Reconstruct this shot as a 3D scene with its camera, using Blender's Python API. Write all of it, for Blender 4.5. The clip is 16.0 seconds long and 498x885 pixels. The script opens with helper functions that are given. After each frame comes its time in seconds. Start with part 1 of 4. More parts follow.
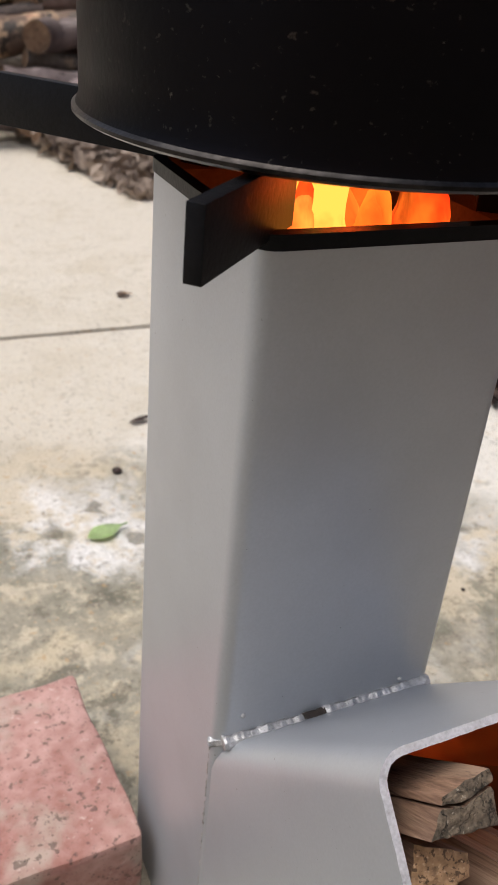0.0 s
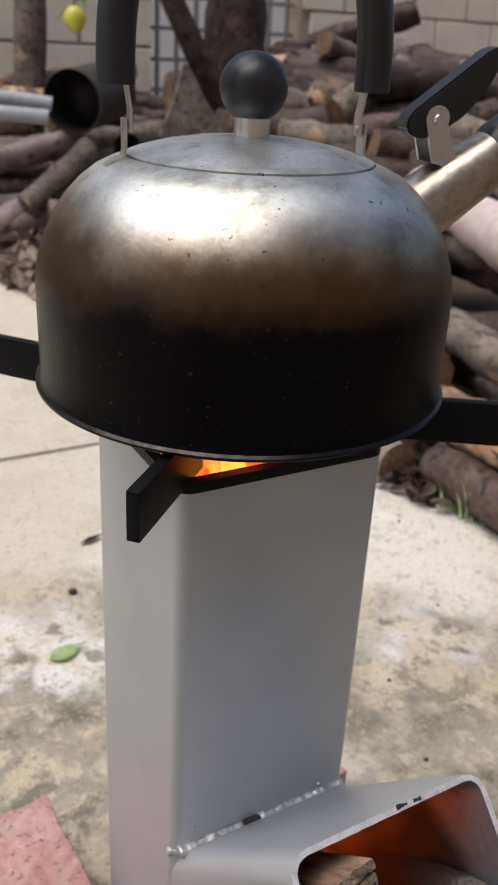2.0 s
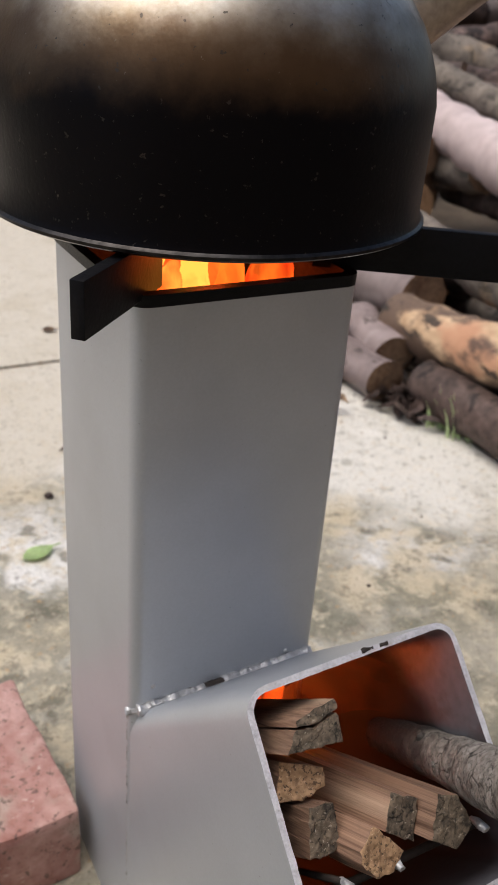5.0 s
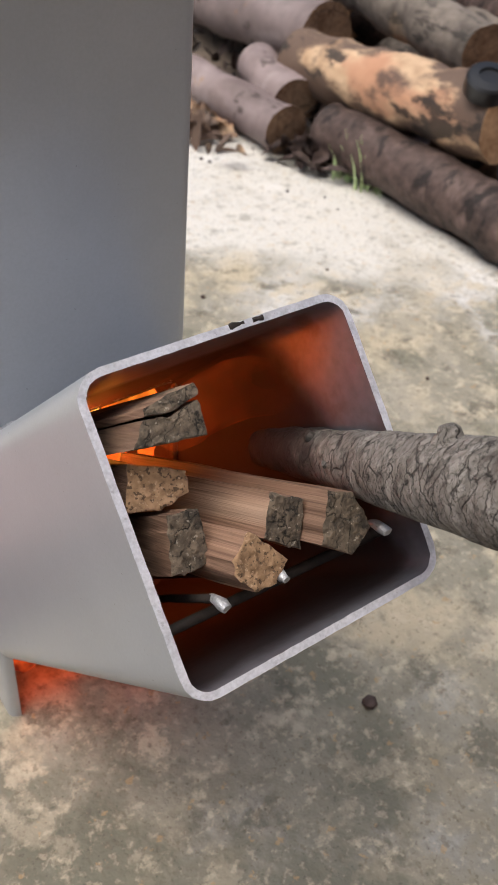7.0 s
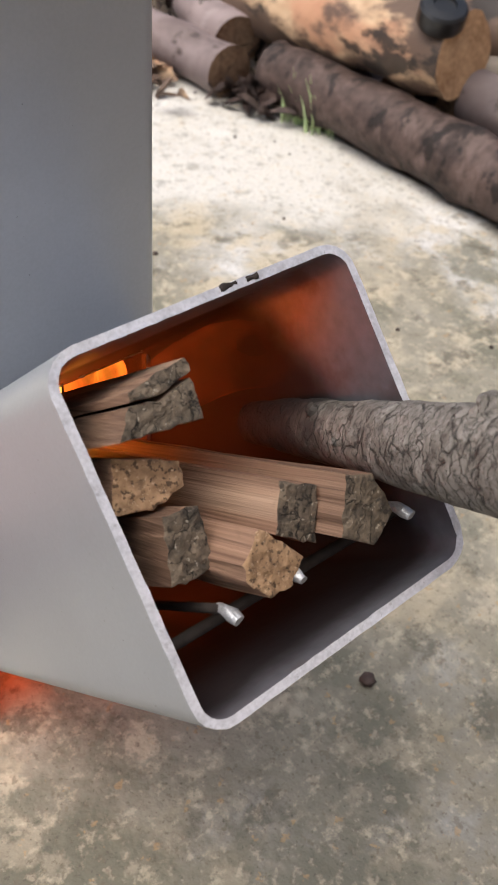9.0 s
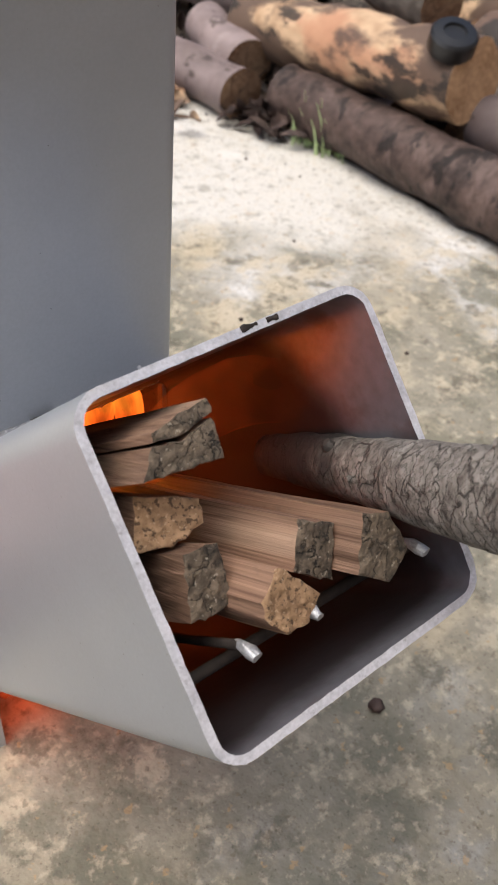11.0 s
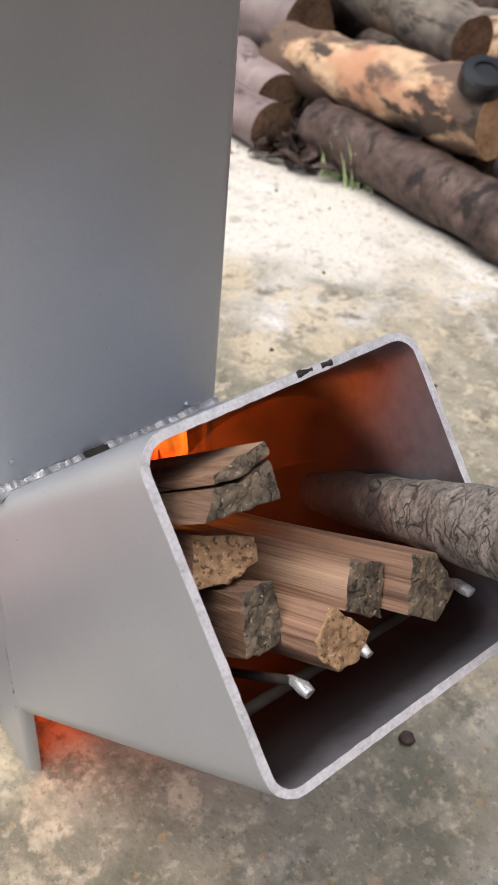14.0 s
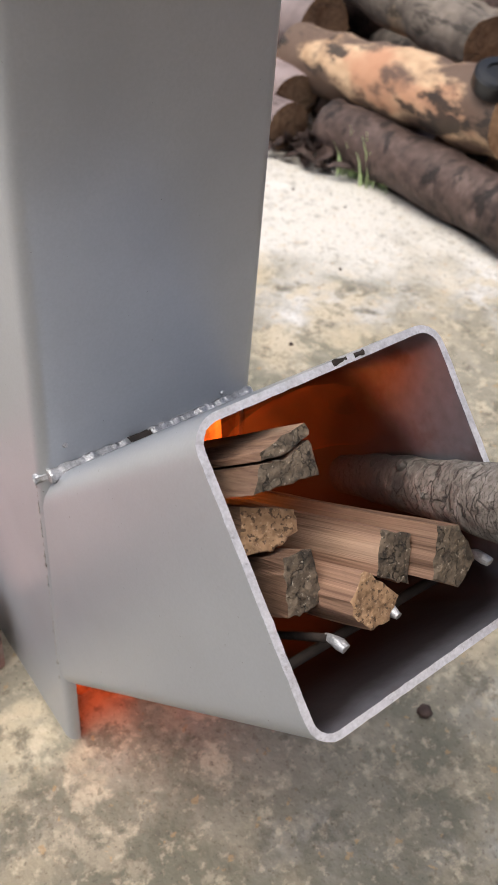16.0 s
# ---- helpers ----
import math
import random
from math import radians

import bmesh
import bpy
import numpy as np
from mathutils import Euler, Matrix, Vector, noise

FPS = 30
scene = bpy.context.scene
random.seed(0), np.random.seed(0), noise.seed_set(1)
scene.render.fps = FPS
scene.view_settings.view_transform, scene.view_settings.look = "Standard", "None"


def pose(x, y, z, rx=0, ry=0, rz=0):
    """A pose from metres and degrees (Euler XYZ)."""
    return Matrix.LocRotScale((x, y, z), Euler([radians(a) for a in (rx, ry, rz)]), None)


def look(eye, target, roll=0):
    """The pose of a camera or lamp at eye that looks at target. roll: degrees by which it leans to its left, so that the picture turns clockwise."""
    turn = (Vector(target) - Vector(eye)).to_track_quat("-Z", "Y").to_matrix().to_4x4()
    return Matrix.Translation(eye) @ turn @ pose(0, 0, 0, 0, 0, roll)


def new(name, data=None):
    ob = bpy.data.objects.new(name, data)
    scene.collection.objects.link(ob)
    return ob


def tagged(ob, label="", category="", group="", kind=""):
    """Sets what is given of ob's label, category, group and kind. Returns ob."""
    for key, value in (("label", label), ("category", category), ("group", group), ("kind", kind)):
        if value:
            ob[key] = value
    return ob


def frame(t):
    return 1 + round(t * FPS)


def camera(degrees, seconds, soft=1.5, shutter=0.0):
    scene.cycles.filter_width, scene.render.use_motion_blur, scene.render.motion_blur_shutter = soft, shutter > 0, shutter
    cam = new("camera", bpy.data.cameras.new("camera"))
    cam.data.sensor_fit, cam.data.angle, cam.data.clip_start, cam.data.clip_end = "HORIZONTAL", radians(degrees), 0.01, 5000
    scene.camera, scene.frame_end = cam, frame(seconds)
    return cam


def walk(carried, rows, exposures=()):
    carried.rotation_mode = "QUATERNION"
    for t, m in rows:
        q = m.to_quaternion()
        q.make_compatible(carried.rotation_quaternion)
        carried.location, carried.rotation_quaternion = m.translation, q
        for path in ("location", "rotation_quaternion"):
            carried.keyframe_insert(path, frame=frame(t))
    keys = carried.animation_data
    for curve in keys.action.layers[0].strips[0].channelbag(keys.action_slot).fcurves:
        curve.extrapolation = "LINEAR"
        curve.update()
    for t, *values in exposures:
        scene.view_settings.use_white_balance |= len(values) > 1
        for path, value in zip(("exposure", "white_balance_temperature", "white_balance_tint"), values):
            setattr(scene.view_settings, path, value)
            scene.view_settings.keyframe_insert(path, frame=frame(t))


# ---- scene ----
cam = camera(32.0, 16.0)
PATH = [
    (0, (-0.122, -0.257, 0.555), (0.636, 1.303, -0.44), 5.3),
    (0.5, (-0.139, -0.29, 0.6), (0.696, 1.245, -0.372), 6.2),
    (1, (-0.17, -0.327, 0.663), (0.748, 1.234, -0.185), 7.2),
    (1.5, (-0.168, -0.321, 0.658), (0.738, 1.259, -0.169), 4.9),
    (2, (-0.15, -0.329, 0.663), (0.743, 1.249, -0.181), 3.1),
    (2.5, (-0.154, -0.331, 0.661), (0.725, 1.247, -0.199), 3.0),
    (3, (-0.154, -0.333, 0.659), (0.72, 1.242, -0.209), 3.5),
    (5.5, (-0.115, -0.34, 0.583), (0.777, 1.144, -0.417), 4.9),
    (6, (-0.091, -0.342, 0.557), (0.818, 1.049, -0.556), 4.4),
    (6.5, (-0.094, -0.331, 0.492), (0.823, 0.953, -0.737), 5.7),
    (7, (-0.08, -0.316, 0.493), (0.864, 0.898, -0.786), 5.7),
    (7.5, (-0.073, -0.289, 0.466), (0.916, 0.861, -0.838), 6.0),
    (8, (-0.066, -0.279, 0.466), (0.941, 0.817, -0.871), 5.5),
    (8.5, (-0.069, -0.275, 0.467), (0.936, 0.809, -0.88), 5.5),
    (9, (-0.069, -0.274, 0.469), (0.932, 0.811, -0.879), 5.7),
    (11.5, (-0.074, -0.269, 0.48), (0.934, 0.848, -0.839), 5.8),
    (12, (-0.076, -0.269, 0.483), (0.922, 0.859, -0.832), 5.1),
    (12.5, (-0.077, -0.269, 0.487), (0.919, 0.866, -0.825), 5.0),
    (13, (-0.077, -0.268, 0.487), (0.919, 0.876, -0.817), 5.1),
    (13.5, (-0.081, -0.266, 0.49), (0.916, 0.886, -0.806), 5.5),
    (14, (-0.085, -0.264, 0.488), (0.909, 0.896, -0.803), 5.9),
    (14.5, (-0.085, -0.264, 0.486), (0.907, 0.897, -0.806), 5.9),
    (15, (-0.086, -0.266, 0.487), (0.903, 0.893, -0.808), 5.4),
    (15.5, (-0.085, -0.268, 0.49), (0.902, 0.893, -0.805), 5.3),
    (16, (-0.111, -0.278, 0.503), (0.863, 0.89, -0.796), 5.4),
]
walk(cam, [(t, look(eye, target, roll)) for t, eye, target, roll in PATH], [(0.0, -0.10), (1.5, -0.16), (3.0, -0.25), (6.5, -0.10), (8.0, 0.08), (9.0, 0.08), (12.0, 0.05), (14.0, 0.17), (16.0, 0.12)])
cam.data.dof.use_dof = True
cam.data.dof.focus_distance = 0.335
cam.data.dof.aperture_fstop = 32.0

# ---- world, sun, exposure ----
world = bpy.data.worlds.new("world")
scene.world = world
world.use_nodes = True
wn = world.node_tree
sky = wn.nodes.new("ShaderNodeTexSky")
sky.sky_type = "NISHITA"
sky.sun_disc = False
sky.sun_elevation, sky.sun_rotation = radians(70.2), radians(-76.6)
sky.dust_density, sky.ozone_density = 4.0, 0.6
wn.links.new(sky.outputs[0], wn.nodes["Background"].inputs[0])
wn.nodes["Background"].inputs[1].default_value = 0.15
sun = new("sun", bpy.data.lights.new("sun", "SUN"))
sun.data.energy, sun.data.angle, sun.data.color = 2.8, radians(56), (1.0, 0.965, 0.925)
sun.matrix_world = look((-1.05, 0.25, 3.0), (0, 0, 0))


# ---- materials ----
def material(name, base, rough=0.6, metal=0.0, bump=0.0, scale=40.0, spread=0.25, stretch=(1, 1, 1), second=None, fine=6.0, coords="Object", spec=0.5, turn=0.0, swing=0.0):
    """Two scales of noise: a slow stain and a fine grain, with bump from both."""
    m = bpy.data.materials.new(name)
    m.use_nodes = True
    n, l = m.node_tree.nodes, m.node_tree.links
    b = n["Principled BSDF"]
    b.inputs["Roughness"].default_value, b.inputs["Metallic"].default_value = rough, metal
    b.inputs["Specular IOR Level"].default_value = spec
    tc, mp = n.new("ShaderNodeTexCoord"), n.new("ShaderNodeMapping")
    mp.vector_type = "TEXTURE"
    mp.inputs["Rotation"].default_value = (radians(turn), 0, radians(swing))
    mp.inputs["Scale"].default_value = tuple(1 / q for q in stretch)
    info = n.new("ShaderNodeObjectInfo")
    shift = n.new("ShaderNodeVectorMath")
    shift.operation = "ADD"
    l.new(tc.outputs[coords], shift.inputs[0])
    scl = n.new("ShaderNodeMath")
    scl.operation = "MULTIPLY"
    scl.inputs[1].default_value = 7.0 if coords == "Object" else 0.0
    l.new(info.outputs["Random"], scl.inputs[0])
    l.new(scl.outputs[0], shift.inputs[1])
    l.new(shift.outputs[0], mp.inputs[0])
    big, small = n.new("ShaderNodeTexNoise"), n.new("ShaderNodeTexNoise")
    big.inputs["Scale"].default_value, small.inputs["Scale"].default_value = scale, scale * fine
    big.inputs["Detail"].default_value, small.inputs["Detail"].default_value = 6, 8
    for q in (big, small):
        l.new(mp.outputs[0], q.inputs["Vector"])
    ramp = n.new("ShaderNodeValToRGB")
    dark = tuple(c * (1 - spread) for c in base)
    light = second or tuple(min(1, c * (1 + spread)) for c in base)
    ramp.color_ramp.elements[0].position, ramp.color_ramp.elements[1].position = 0.34, 0.66
    ramp.color_ramp.elements[0].color, ramp.color_ramp.elements[1].color = (*dark, 1), (*light, 1)
    mixv = n.new("ShaderNodeMath")
    mixv.operation = "MULTIPLY_ADD"
    mixv.inputs[1].default_value = 0.45
    half = n.new("ShaderNodeMath")
    half.operation = "MULTIPLY"
    half.inputs[1].default_value = 0.55
    l.new(big.outputs["Fac"], half.inputs[0])
    l.new(small.outputs["Fac"], mixv.inputs[0])
    l.new(half.outputs[0], mixv.inputs[2])
    l.new(mixv.outputs[0], ramp.inputs[0])
    l.new(ramp.outputs[0], b.inputs["Base Color"])
    if bump:
        bm_ = n.new("ShaderNodeBump")
        bm_.inputs["Strength"].default_value = 1.0
        bm_.inputs["Distance"].default_value = bump
        l.new(mixv.outputs[0], bm_.inputs["Height"])
        l.new(bm_.outputs[0], b.inputs["Normal"])
    return m


def layer(m, colour, scale, low, high, amount=1.0, coords="Object", stretch=(1, 1, 1), height=None, rough=None, detail=8.0, grit=0.55, turn=0.0, swing=0.0):
    """Lay a second colour over a material where a noise (or a height band) passes a threshold."""
    n, l = m.node_tree.nodes, m.node_tree.links
    b = n["Principled BSDF"]
    old = b.inputs["Base Color"].links[0].from_socket
    tc, mp, nz = n.new("ShaderNodeTexCoord"), n.new("ShaderNodeMapping"), n.new("ShaderNodeTexNoise")
    mp.vector_type = "TEXTURE"
    mp.inputs["Rotation"].default_value = (radians(turn), 0, radians(swing))
    mp.inputs["Scale"].default_value = tuple(1 / q for q in stretch)
    mp.inputs["Location"].default_value = (scale * 0.013, 3.1, 1.7)
    nz.inputs["Scale"].default_value, nz.inputs["Detail"].default_value = scale, detail
    nz.inputs["Roughness"].default_value = grit
    l.new(tc.outputs[coords], mp.inputs[0])
    l.new(mp.outputs[0], nz.inputs["Vector"])
    value = nz.outputs["Fac"]
    if height is not None:
        axis, weight, wobble = height
        dot = n.new("ShaderNodeVectorMath")
        dot.operation = "DOT_PRODUCT"
        dot.inputs[1].default_value = axis
        l.new(tc.outputs[coords], dot.inputs[0])
        wob = n.new("ShaderNodeMath")
        wob.operation = "MULTIPLY"
        wob.inputs[1].default_value = wobble
        l.new(value, wob.inputs[0])
        add = n.new("ShaderNodeMath")
        add.operation = "MULTIPLY_ADD"
        add.inputs[1].default_value = weight
        l.new(dot.outputs["Value"], add.inputs[0])
        l.new(wob.outputs[0], add.inputs[2])
        value = add.outputs[0]
    rng = n.new("ShaderNodeMapRange")
    rng.interpolation_type = "SMOOTHSTEP"
    rng.inputs["From Min"].default_value, rng.inputs["From Max"].default_value = low, high
    rng.inputs["To Max"].default_value = amount
    l.new(value, rng.inputs["Value"])
    mix = n.new("ShaderNodeMix")
    mix.data_type = "RGBA"
    l.new(rng.outputs[0], mix.inputs["Factor"])
    l.new(old, mix.inputs["A"])
    mix.inputs["B"].default_value = (*colour, 1)
    l.new(mix.outputs["Result"], b.inputs["Base Color"])
    if rough is not None:
        mr = n.new("ShaderNodeMix")
        mr.data_type = "FLOAT"
        l.new(rng.outputs[0], mr.inputs["Factor"])
        link = b.inputs["Roughness"].links
        if link:
            l.new(link[0].from_socket, mr.inputs["A"])
        else:
            mr.inputs["A"].default_value = b.inputs["Roughness"].default_value
        mr.inputs["B"].default_value = rough
        l.new(mr.outputs["Result"], b.inputs["Roughness"])
    return rng


def cracks(m, colour, scale, width, amount=0.9, stretch=(1, 1, 1), turn=0.0, swing=0.0, coords="Object", wobble=0.02, depth=0.0012):
    """Thin dark cracks along the borders of wobbling cells."""
    n, l = m.node_tree.nodes, m.node_tree.links
    b = n["Principled BSDF"]
    old = b.inputs["Base Color"].links[0].from_socket
    tc, mp, nz, vo = n.new("ShaderNodeTexCoord"), n.new("ShaderNodeMapping"), n.new("ShaderNodeTexNoise"), n.new("ShaderNodeTexVoronoi")
    mp.vector_type = "TEXTURE"
    mp.inputs["Rotation"].default_value = (radians(turn), 0, radians(swing))
    mp.inputs["Scale"].default_value = tuple(1 / q for q in stretch)
    nz.inputs["Scale"].default_value, nz.inputs["Detail"].default_value = scale * 1.5, 6
    mad = n.new("ShaderNodeVectorMath")
    mad.operation = "MULTIPLY_ADD"
    mad.inputs[1].default_value = (wobble,) * 3
    l.new(tc.outputs[coords], nz.inputs["Vector"])
    l.new(nz.outputs["Color"], mad.inputs[0])
    l.new(tc.outputs[coords], mad.inputs[2])
    l.new(mad.outputs[0], mp.inputs[0])
    l.new(mp.outputs[0], vo.inputs["Vector"])
    vo.feature = "DISTANCE_TO_EDGE"
    vo.inputs["Scale"].default_value = scale
    rng = n.new("ShaderNodeMapRange")
    rng.inputs["From Min"].default_value, rng.inputs["From Max"].default_value = 0.0, width
    rng.inputs["To Min"].default_value, rng.inputs["To Max"].default_value = amount, 0.0
    l.new(vo.outputs["Distance"], rng.inputs["Value"])
    mix = n.new("ShaderNodeMix")
    mix.data_type = "RGBA"
    l.new(rng.outputs[0], mix.inputs["Factor"])
    l.new(old, mix.inputs["A"])
    mix.inputs["B"].default_value = (*colour, 1)
    l.new(mix.outputs["Result"], b.inputs["Base Color"])
    bump = n.new("ShaderNodeBump")
    bump.inputs["Distance"].default_value = depth
    bump.invert = True
    before = b.inputs["Normal"].links
    if before:
        l.new(before[0].from_socket, bump.inputs["Normal"])
    l.new(rng.outputs[0], bump.inputs["Height"])
    l.new(bump.outputs[0], b.inputs["Normal"])


def glow(name, core, edge, power, scale=30.0, low=0.42, high=0.62, thin=None, stretch=(1, 1, 1), turn=0.0, swing=0.0, fade=None, solid=1.0):
    """Flame or ember: emission whose colour runs from edge to core with a noise; thin parts let light through."""
    m = bpy.data.materials.new(name)
    m.use_nodes = True
    n, l = m.node_tree.nodes, m.node_tree.links
    n.clear()
    out = n.new("ShaderNodeOutputMaterial")
    em = n.new("ShaderNodeEmission")
    tc, nz, ramp = n.new("ShaderNodeTexCoord"), n.new("ShaderNodeTexNoise"), n.new("ShaderNodeValToRGB")
    nz.inputs["Scale"].default_value, nz.inputs["Detail"].default_value = scale, 4
    l.new(tc.outputs["Object"], nz.inputs["Vector"])
    l.new(nz.outputs["Fac"], ramp.inputs[0])
    ramp.color_ramp.elements[0].position, ramp.color_ramp.elements[1].position = low, high
    ramp.color_ramp.elements[0].color, ramp.color_ramp.elements[1].color = (*edge, 1), (*core, 1)
    l.new(ramp.outputs[0], em.inputs["Color"])
    em.inputs["Strength"].default_value = power
    if thin is None:
        l.new(em.outputs[0], out.inputs["Surface"])
        return m
    mp, nz2, rng, clear, mix = n.new("ShaderNodeMapping"), n.new("ShaderNodeTexNoise"), n.new("ShaderNodeMapRange"), n.new("ShaderNodeBsdfTransparent"), n.new("ShaderNodeMixShader")
    mp.vector_type = "TEXTURE"
    mp.inputs["Rotation"].default_value = (radians(turn), 0, radians(swing))
    mp.inputs["Scale"].default_value = tuple(1 / q for q in stretch)
    nz2.inputs["Scale"].default_value, nz2.inputs["Detail"].default_value = scale * 1.3, 5
    nz2.inputs["Distortion"].default_value = 0.6
    l.new(tc.outputs["Object"], mp.inputs[0])
    l.new(mp.outputs[0], nz2.inputs["Vector"])
    value = nz2.outputs["Fac"]
    if fade is not None:
        axis, offset = fade
        dot, add = n.new("ShaderNodeVectorMath"), n.new("ShaderNodeMath")
        dot.operation, dot.inputs[1].default_value = "DOT_PRODUCT", axis
        add.operation = "ADD"
        l.new(tc.outputs["Object"], dot.inputs[0])
        off = n.new("ShaderNodeMath")
        off.operation, off.inputs[1].default_value = "ADD", offset
        l.new(dot.outputs["Value"], off.inputs[0])
        l.new(off.outputs[0], add.inputs[0])
        l.new(value, add.inputs[1])
        value = add.outputs[0]
    rng.interpolation_type = "SMOOTHSTEP"
    rng.inputs["From Min"].default_value, rng.inputs["From Max"].default_value = thin
    rng.inputs["To Max"].default_value = solid
    l.new(value, rng.inputs["Value"])
    l.new(rng.outputs[0], mix.inputs[0])
    l.new(clear.outputs[0], mix.inputs[1])
    l.new(em.outputs[0], mix.inputs[2])
    l.new(mix.outputs[0], out.inputs["Surface"])
    return m


PAINT = material("silver_grey_paint", (0.450, 0.474, 0.510), 0.37, 0.42, 0.00010, 18, 0.05, fine=40)
layer(PAINT, (0.35, 0.365, 0.39), 7, 0.50, 0.72, 0.35)
layer(PAINT, (0.16, 0.15, 0.15), 420, 0.70, 0.74, 0.6)
CUT = material("bare_cut_edge", (0.62, 0.62, 0.66), 0.42, 0.35, 0.0006, 130, 0.25)
layer(CUT, (0.25, 0.24, 0.25), 420, 0.64, 0.70, 0.4)
WELD = material("weld_bead", (0.46, 0.46, 0.47), 0.42, 0.6, 0.0008, 200, 0.35)
BLACK = material("black_enamel", (0.0045, 0.0045, 0.006), 0.42, 0.0, 0.0003, 60, 0.4, fine=8, spec=0.13)
SOOT = material("sooty_steel", (0.03, 0.022, 0.018), 0.85, 0.0, 0.0006, 60, 0.5)
LINER = material("heat_stained_shaded_inside", (0.175, 0.18, 0.205), 0.44, 0.4, 0.0004, 30, 0.2)
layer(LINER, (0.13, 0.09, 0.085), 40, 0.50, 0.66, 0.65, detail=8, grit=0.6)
# soot inwards; the blacker floor also paints the shade beneath the sticks
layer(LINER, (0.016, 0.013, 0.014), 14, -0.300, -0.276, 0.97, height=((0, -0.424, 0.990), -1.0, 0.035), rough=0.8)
STEEL = material("brushed_steel", (0.62, 0.61, 0.59), 0.28, 1.0, 0.0001, 40, 0.12)
KETTLE = material("sooted_kettle_steel", (0.58, 0.59, 0.57), 0.46, 1.0, 0.00022, 30, 0.16, fine=14)
layer(KETTLE, (0.30, 0.305, 0.265), 34, 0.47, 0.68, 0.6, rough=0.36, detail=12, grit=0.7)
layer(KETTLE, (0.66, 0.67, 0.64), 16, 0.54, 0.68, 0.5, rough=0.33, detail=10, grit=0.65)
layer(KETTLE, (0.20, 0.165, 0.115), 24, 0.53, 0.66, 0.5, detail=12, grit=0.72)
layer(KETTLE, (0.27, 0.195, 0.11), 13, -0.086, -0.056, 0.8, height=((0, 0, 1), -1.0, 0.055), rough=0.36, detail=10, grit=0.62)
layer(KETTLE, (0.085, 0.050, 0.027), 17, -0.078, -0.048, 0.95, height=((0, 0, 1), -1.0, 0.062), rough=0.38, detail=10, grit=0.62)
layer(KETTLE, (0.008, 0.008, 0.010), 19, -0.058, -0.032, 0.98, height=((0, 0, 1), -1.0, 0.046), rough=0.40, detail=10, grit=0.62)
layer(KETTLE, (0.05, 0.045, 0.04), 330, 0.655, 0.70, 0.8)
layer(KETTLE, (0.06, 0.05, 0.045), 140, 0.69, 0.73, 0.85)
layer(KETTLE, (0.30, 0.27, 0.24), 420, 0.70, 0.74, 0.25)
RIM = material("dull_rim_steel", (0.03, 0.028, 0.028), 0.3, 1.0, 0.0003, 60, 0.5)
SPOUT = material("stained_spout_steel", (0.40, 0.35, 0.29), 0.34, 1.0, 0.0002, 30, 0.3, fine=8)
RUBBER = material("black_plastic", (0.009, 0.0095, 0.011), 0.36, 0.0, 0.0002, 50, 0.3)
BRICK = material("red_clay", (0.38, 0.155, 0.125), 0.9, 0.0, 0.0026, 16, 0.3, second=(0.50, 0.31, 0.275), fine=7)
layer(BRICK, (0.42, 0.36, 0.30), 18, 0.50, 0.66, 0.75)
layer(BRICK, (0.07, 0.055, 0.045), 90, 0.60, 0.66, 0.7, detail=12, grit=0.7)
layer(BRICK, (0.10, 0.075, 0.06), 30, 0.58, 0.68, 0.6, detail=12, grit=0.75)
layer(BRICK, (0.62, 0.50, 0.44), 160, 0.64, 0.72, 0.5)
layer(BRICK, (0.08, 0.06, 0.05), 150, 0.60, 0.65, 0.65, detail=8)
layer(BRICK, (0.09, 0.06, 0.05), 420, 0.60, 0.66, 0.35)
CONCRETE = material("old_concrete", (0.66, 0.64, 0.60), 0.86, 0.0, 0.004, 7, 0.2, second=(0.82, 0.80, 0.77), fine=22, coords="Generated")
DIRT = material("dirt", (0.13, 0.10, 0.075), 0.95, 0.0, 0.01, 8, 0.4, fine=9)
SPLIT = material("split_wood", (0.27, 0.142, 0.088), 0.72, 0.0, 0.0012, 50, 0.35, second=(0.46, 0.28, 0.185), stretch=(9, 0.07, 9), fine=3, turn=151, swing=8)
layer(SPLIT, (0.62, 0.43, 0.30), 26, 0.53, 0.68, 0.6, stretch=(3, 0.08, 3), turn=151, swing=8, detail=4)
layer(SPLIT, (0.10, 0.052, 0.032), 110, 0.60, 0.68, 0.5, stretch=(6, 0.05, 6), turn=151, swing=8, detail=3)
layer(SPLIT, (0.17, 0.11, 0.075), 60, 0.60, 0.72, 0.5)


def vary(m, low, high):
    """Each object of this material is a little lighter or darker than the next."""
    n, l = m.node_tree.nodes, m.node_tree.links
    b = n["Principled BSDF"]
    info, rng, hsv = n.new("ShaderNodeObjectInfo"), n.new("ShaderNodeMapRange"), n.new("ShaderNodeHueSaturation")
    rng.inputs["To Min"].default_value, rng.inputs["To Max"].default_value = low, high
    l.new(info.outputs["Random"], rng.inputs["Value"])
    l.new(rng.outputs[0], hsv.inputs["Value"])
    l.new(b.inputs["Base Color"].links[0].from_socket, hsv.inputs["Color"])
    l.new(hsv.outputs[0], b.inputs["Base Color"])


